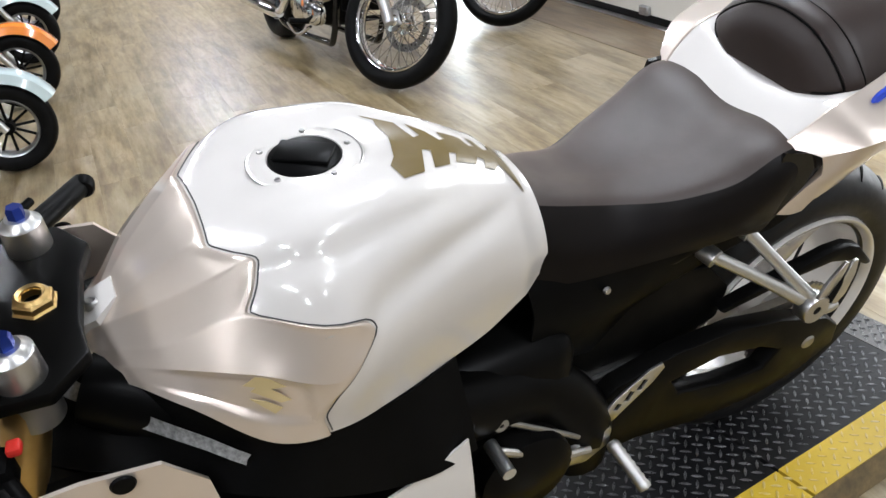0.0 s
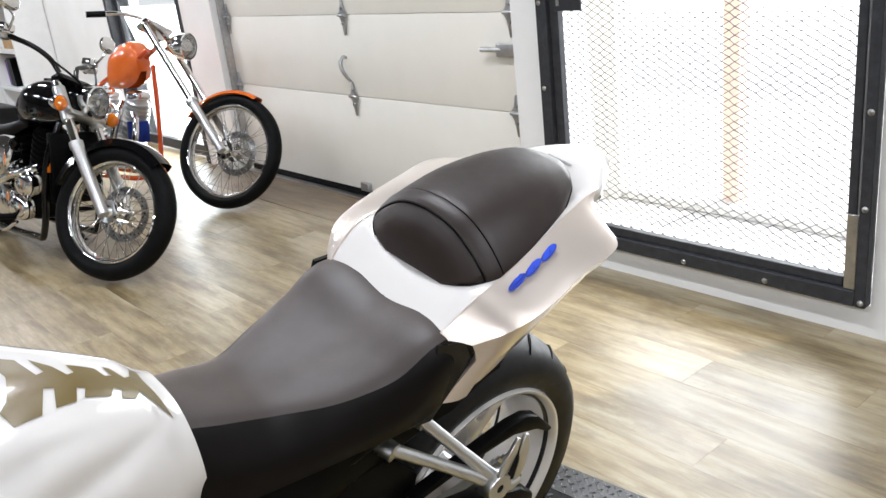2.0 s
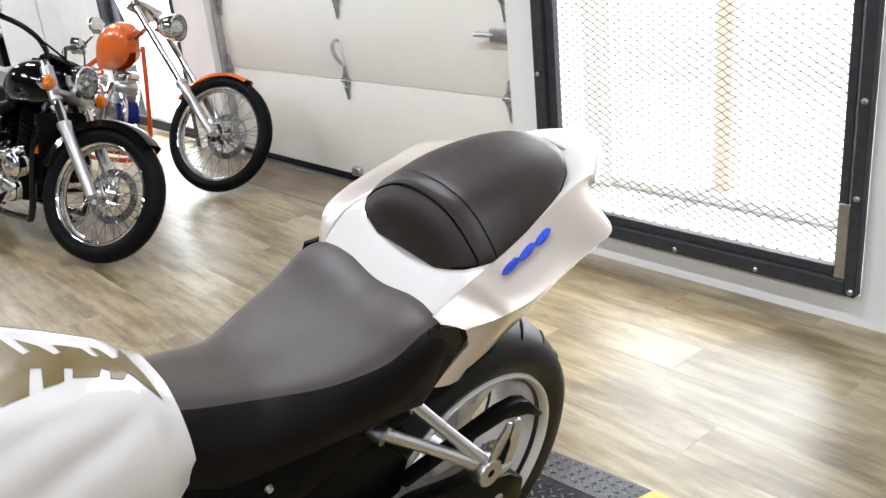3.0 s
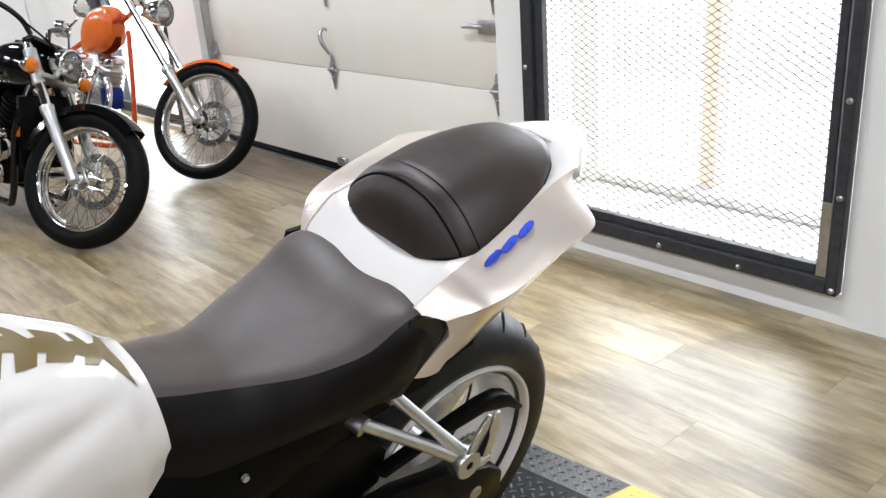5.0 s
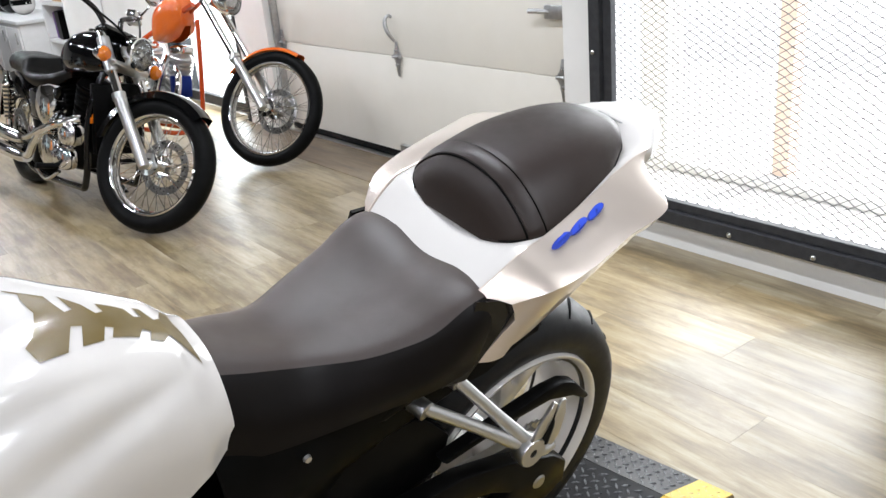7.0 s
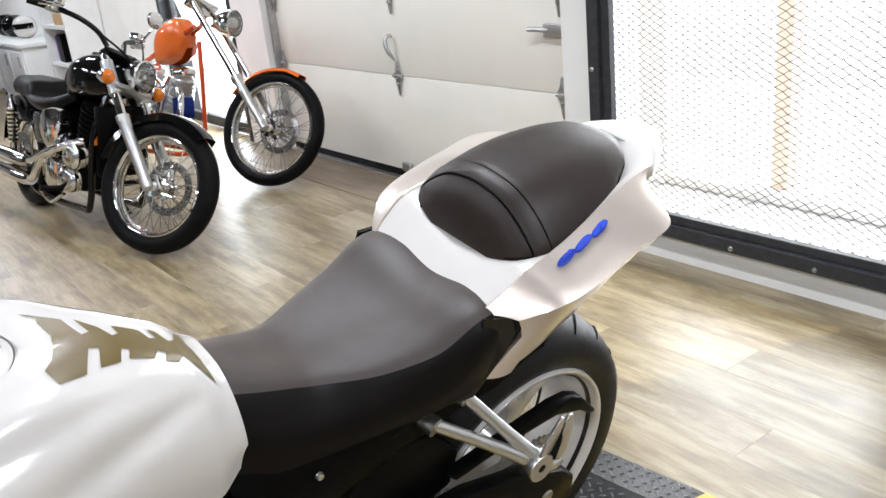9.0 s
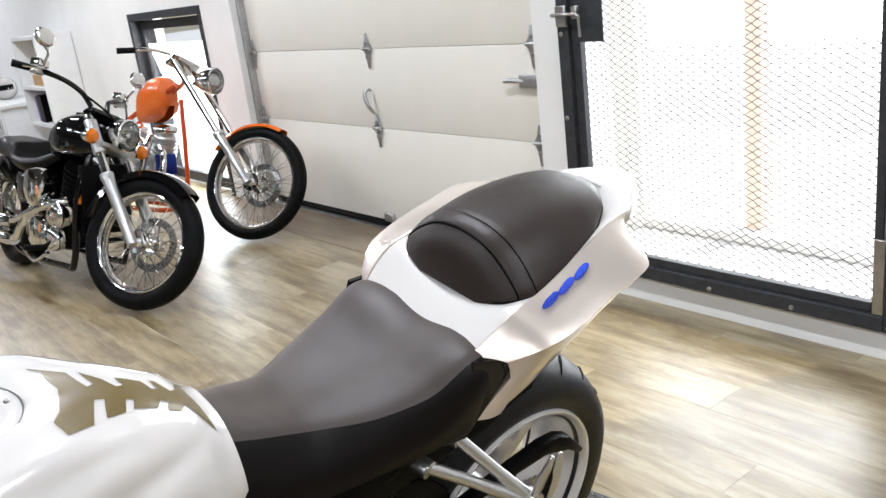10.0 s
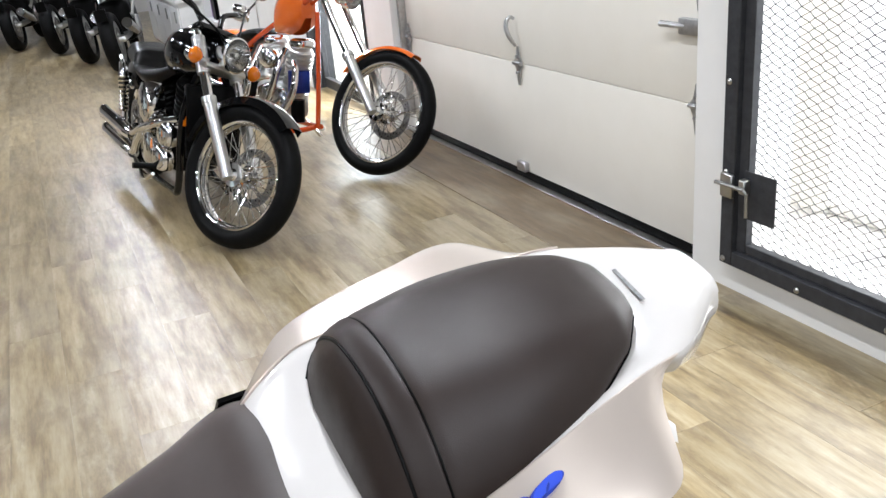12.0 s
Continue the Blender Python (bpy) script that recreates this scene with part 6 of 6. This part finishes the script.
fw = lathe([(r, h * 0.66) for r, h in half] + [(0.302, 0)] + [(r, -h * 0.66) for r, h in reversed(half)] + [(0.215, -0.05), (0.215, 0.05)], 64, "X", (0, -1.36, 0.305), None, True)
part("front_tyre", fw, M_rubber, bike, "black front tyre", 60)
part("front_rim", lathe([(0.226, 0.05), (0.21, 0.055), (0.2, 0.0), (0.21, -0.055), (0.226, -0.05)], 64, "X", (0, -1.36, 0.305)), M_white, bike, "white front rim")
nose = Loft([(-1.62, [(0, 0.72), (0.03, 0.715), (0.06, 0.69), (0.08, 0.64), (0.07, 0.6)]), (-1.5, [(0, 0.86), (0.07, 0.85), (0.13, 0.8), (0.17, 0.7), (0.16, 0.6)]), (-1.36, [(0, 0.98), (0.09, 0.96), (0.16, 0.88), (0.22, 0.76), (0.22, 0.62)]), (-1.26, [(0, 1.05), (0.09, 1.02), (0.17, 0.92), (0.235, 0.8), (0.25, 0.66)])])
part("nose_fairing", shell(nose.body(20, 14, 0.2, 1.0, 0.0, False), 0.004), M_white, bike, "white nose fairing", 50)

# grooves of the rear tyre
groove = bmesh.new()
for i in range(22):
    for k in (1, -1):
        a0 = 2 * math.pi * (i + (0.5 if k > 0 else 0)) / 22
        pts = []
        for t in np.linspace(0, 1, 6):
            h = k * (0.016 + 0.052 * t)
            r = float(np.interp(abs(h), [0, 0.025, 0.052, 0.076], [0.3227, 0.3202, 0.3112, 0.2972])) + 0.0006
            a = a0 + 0.16 * t
            pts.append((h, r * math.cos(a), r * math.sin(a)))
        sweep(pts, [0.0015, 0.0035, 0.0035, 0.003, 0.0025, 0.0012], 6, groove)
tagged(part("tread_groove", groove, M_black, tyre, "dark tread grooves"), kind="stuff")
part("airbox", box(-0.13, 0.13, -1.32, -0.9, 0.4, 0.7, 0.03, 2), M_black, bike, "black airbox under the tank")


# ---- the far end of the showroom ----
def parked_bike(m, paint, label, accent):
    b = thing("parked_motorcycle", m, label, "motorcycle", "far row of motorcycles")
    half = [(0.22, 0.06), (0.25, 0.07), (0.285, 0.066), (0.308, 0.04)]
    for y, wide in ((0, 1.15), (1.45, 0.8)):
        w = new("wheel")
        w.parent = b
        w.matrix_local = Matrix.Translation((0, y, 0.318))
        part("tyre", lathe([(r, h * wide) for r, h in half] + [(0.318, 0)] + [(r, -h * wide) for r, h in reversed(half)] + [(0.212, -0.05), (0.212, 0.05)], 40, "X", closed=True), M_rubber, w, "black road tyre", 60)
        hub = lathe([(0.22, 0.055), (0.21, 0.058), (0.2, 0.0), (0.21, -0.058), (0.22, -0.055)], 36, "X")
        lathe([(0, 0.07), (0.04, 0.06), (0.05, 0.0), (0.04, -0.06), (0, -0.07)], 20, "X", (0, 0, 0), hub)
        for i in range(5):
            a = 2 * math.pi * i / 5
            sweep([(0, 0.04 * math.cos(a), 0.04 * math.sin(a)), (0, 0.205 * math.cos(a), 0.205 * math.sin(a))], [0.018, 0.012], 8, hub)
        part("rim", hub, M_alu, w, "silver five-spoke rim")
        part("brake_disc", lathe([(0.1, 0.064), (0.145, 0.064), (0.145, 0.069), (0.1, 0.069)], 32, "X", closed=True), M_disc, w)
    part("tail", blob((0, 0.12, 0.85), (0.11, 0.33, 0.07), None, 0.7), paint, b, "painted tail")
    part("seat", blob((0, 0.42, 0.83), (0.13, 0.28, 0.055), None, 0.75), M_leather, b)
    part("fuel_tank", blob((0, 0.85, 0.9), (0.16, 0.24, 0.13), None, 0.75), paint, b, "painted fuel tank")
    part("engine", box(-0.18, 0.18, 0.5, 1.05, 0.25, 0.7, 0.08, 3), M_frame, b)
    part("engine_cover", lathe([(0, 0.21), (0.09, 0.205), (0.11, 0.17)], 24, "X", (0, 0.75, 0.4)), M_alu, b, "cast engine cover")
    for k in (1, -1):
        part("fork_leg", rod((0.09 * k, 1.45, 0.318), (0.09 * k, 1.2, 0.95), 0.025, 12), M_alu, b)
        part("frame_spar", sweep([(0.06 * k, 1.2, 0.85), (0.18 * k, 0.95, 0.72), (0.16 * k, 0.55, 0.5)], 0.035, 10, None, 12), M_alu, b)
        part("mirror", blob((0.33 * k, 1.1, 1.15), (0.07, 0.02, 0.04)), M_black, b)
    part("front_fairing", blob((0, 1.32, 0.85), (0.19, 0.24, 0.26), None, 0.75), paint, b)
    part("windscreen", shell(grid_mesh([[(0.16 * math.sin(a), 1.42 - 0.1 * math.cos(a) - 0.12 * (z - 1.05), z) for a in np.linspace(-1.2, 1.2, 9)] for z in (1.05, 1.15, 1.25)]), 0.004), M_glass, b, "clear windscreen")
    part("tail_light", box(-0.07, 0.07, -0.21, -0.17, 0.82, 0.87, 0.01, 2), accent, b, "red tail light")
    part("silencer", sweep([(0.16, 0.6, 0.32), (0.2, 0.3, 0.38), (0.22, -0.18, 0.5)], [0.03, 0.05, 0.055], 16), M_chrome, b, "chrome silencer")
    part("swingarm", box(-0.13, 0.13, 0.0, 0.6, 0.3, 0.36, 0.02, 2), M_alu, b)
    part("licence_holder", box(-0.06, 0.06, -0.26, -0.235, 0.56, 0.68, 0.004), M_black, b)
    part("tail_bracket", rod((0, -0.18, 0.82), (0, -0.245, 0.62), 0.012, 8), M_black, b)
    part("handlebar", sweep([(-0.35, 1.05, 1.02), (-0.15, 1.15, 1.0), (0.15, 1.15, 1.0), (0.35, 1.05, 1.02)], 0.016, 10, None, 16), M_black, b)
    return b


for x, y, paint, label in (
    (-6.05, -1.38, M_gloss_black, "black motorcycle with a wide rear tyre"),
    (-7.1, -1.61, M_blue_metal, "dark blue sport motorcycle with red tail light"),
    (-8.45, -1.88, M_red, "red and black motorcycle in the far row"),
    (-9.5, -2.36, M_white, "white and black motorcycle in the far row"),
    (-10.5, -2.77, M_gloss_black, "black motorcycle at the end of the row"),
):
    parked_bike(pose(x, y, 0, 0, -6, 76), paint, label, M_red)

cab = thing("storage_counter", pose(-6.9, -0.4, 0), "white laminate counter holding helmets by the wall", "counter")
part("carcass", box(-1.6, 0.9, -0.3, 0.29, 0.02, 0.62, 0.01, 2), M_cabinet, cab)
part("worktop", box(-1.64, 0.94, -0.33, 0.295, 0.622, 0.66, 0.006, 2), M_cabinet, cab)
for i in range(4):
    part("cabinet_door", box(-1.56 + 0.62 * i, -0.98 + 0.62 * i, -0.318, -0.302, 0.06, 0.58, 0.004), M_cabinet, cab)
    part("handle", rod((-1.02 + 0.62 * i, -0.34, 0.42), (-1.02 + 0.62 * i, -0.34, 0.54), 0.008, 8), M_steel, cab)
shelf = thing("shelf_unit", pose(-5.4, -0.28, 0), "white open shelf unit with boxes and folders", "shelf")
part("side", box(-0.5, -0.46, -0.18, 0.18, 0, 1.34, 0.003), M_cabinet, shelf)
part("side", box(0.36, 0.4, -0.18, 0.18, 0, 1.34, 0.003), M_cabinet, shelf)
part("back", box(-0.46, 0.36, 0.165, 0.18, 0, 1.34), M_cabinet, shelf)
for z in (0.05, 0.42, 0.8, 1.3):
    part("shelf_board", box(-0.458, 0.358, -0.178, 0.163, z, z + 0.035, 0.003), M_cabinet, shelf)
M_purple = simple("purple_card", (0.1, 0.03, 0.18), (0.12, 0.04, 0.22), 0.5)
M_tan = simple("tan_card", (0.42, 0.26, 0.12), (0.5, 0.32, 0.16), 0.6)
solid("folder", box(-5.75, -5.68, -0.4, -0.15, 0.456, 0.72, 0.004), M_purple, "purple folder standing on the shelf", "folder")
solid("carton", box(-5.62, -5.3, -0.4, -0.15, 0.836, 0.95, 0.006), M_tan, "tan cardboard box on the shelf", "box")
solid("binder", box(-5.6, -5.45, -0.42, -0.15, 0.456, 0.74, 0.004), M_black, "black binder on the shelf", "binder")
for i, (x, mat) in enumerate(((-7.9, M_gloss_black), (-7.45, M_gloss_black), (-6.95, M_white))):
    h = thing("helmet", pose(x, -0.4, 0.66, 0, 0, 30 * i), "full-face helmet with dark visor on the counter", "helmet", "helmets")
    part("shell", blob((0, 0, 0.125), (0.13, 0.16, 0.13), None, 0.92), mat, h)
    part("visor", shell(grid_mesh([[(0.133 * math.sin(a), -0.163 * math.cos(a), z) for a in np.linspace(-1.1, 1.1, 12)] for z in (0.11, 0.14, 0.17)]), 0.004), M_black, h, "dark visor")


# ---- floor planks ----
PL, PW = 1.22, 0.18
plank_mesh = mesh_of("plank", box(0.0002, PL - 0.0002, 0.0001, PW - 0.0001, -0.004, 0.0, 0.0003), M_plank)
rng = random.Random(7)
far_v, far_f = [], []
row = 0
y = 0.0
near = 0
while y > YB:
    y -= PW
    x = XL + 0.02 - (row * 0.47) % PL
    while x < XR - 0.1:
        x0, x1 = max(x, XL), min(x + PL, XR)
        whole = x >= XL and x + PL <= XR and y >= YB
        if whole and -3.4 < x < 4.4 and -4.0 < y and near < 300:
            o = new("plank", plank_mesh)
            o.parent = floor
            o.location = (x, y, 0.0)
            near += 1
        elif x1 - x0 > 0.02:
            n = len(far_v)
            yy = max(y, YB)
            for dz in (-0.004, 0.0):
                far_v += [(x0 + 0.0004, yy + 0.0003, dz), (x1 - 0.0004, yy + 0.0003, dz), (x1 - 0.0004, y + PW - 0.0003, dz), (x0 + 0.0004, y + PW - 0.0003, dz)]
            far_f += [(n + 4, n + 5, n + 6, n + 7), (n, n + 1, n + 5, n + 4), (n + 1, n + 2, n + 6, n + 5), (n + 2, n + 3, n + 7, n + 6), (n + 3, n, n + 4, n + 7)]
        x += PL
    row += 1
me = bpy.data.meshes.new("plank_field")
me.from_pydata(far_v, [], far_f)
me.materials.append(M_plank_far)
field = new("plank_field", me)
field.parent = floor
tagged(field, "vinyl planks of the outer floor", kind="stuff")
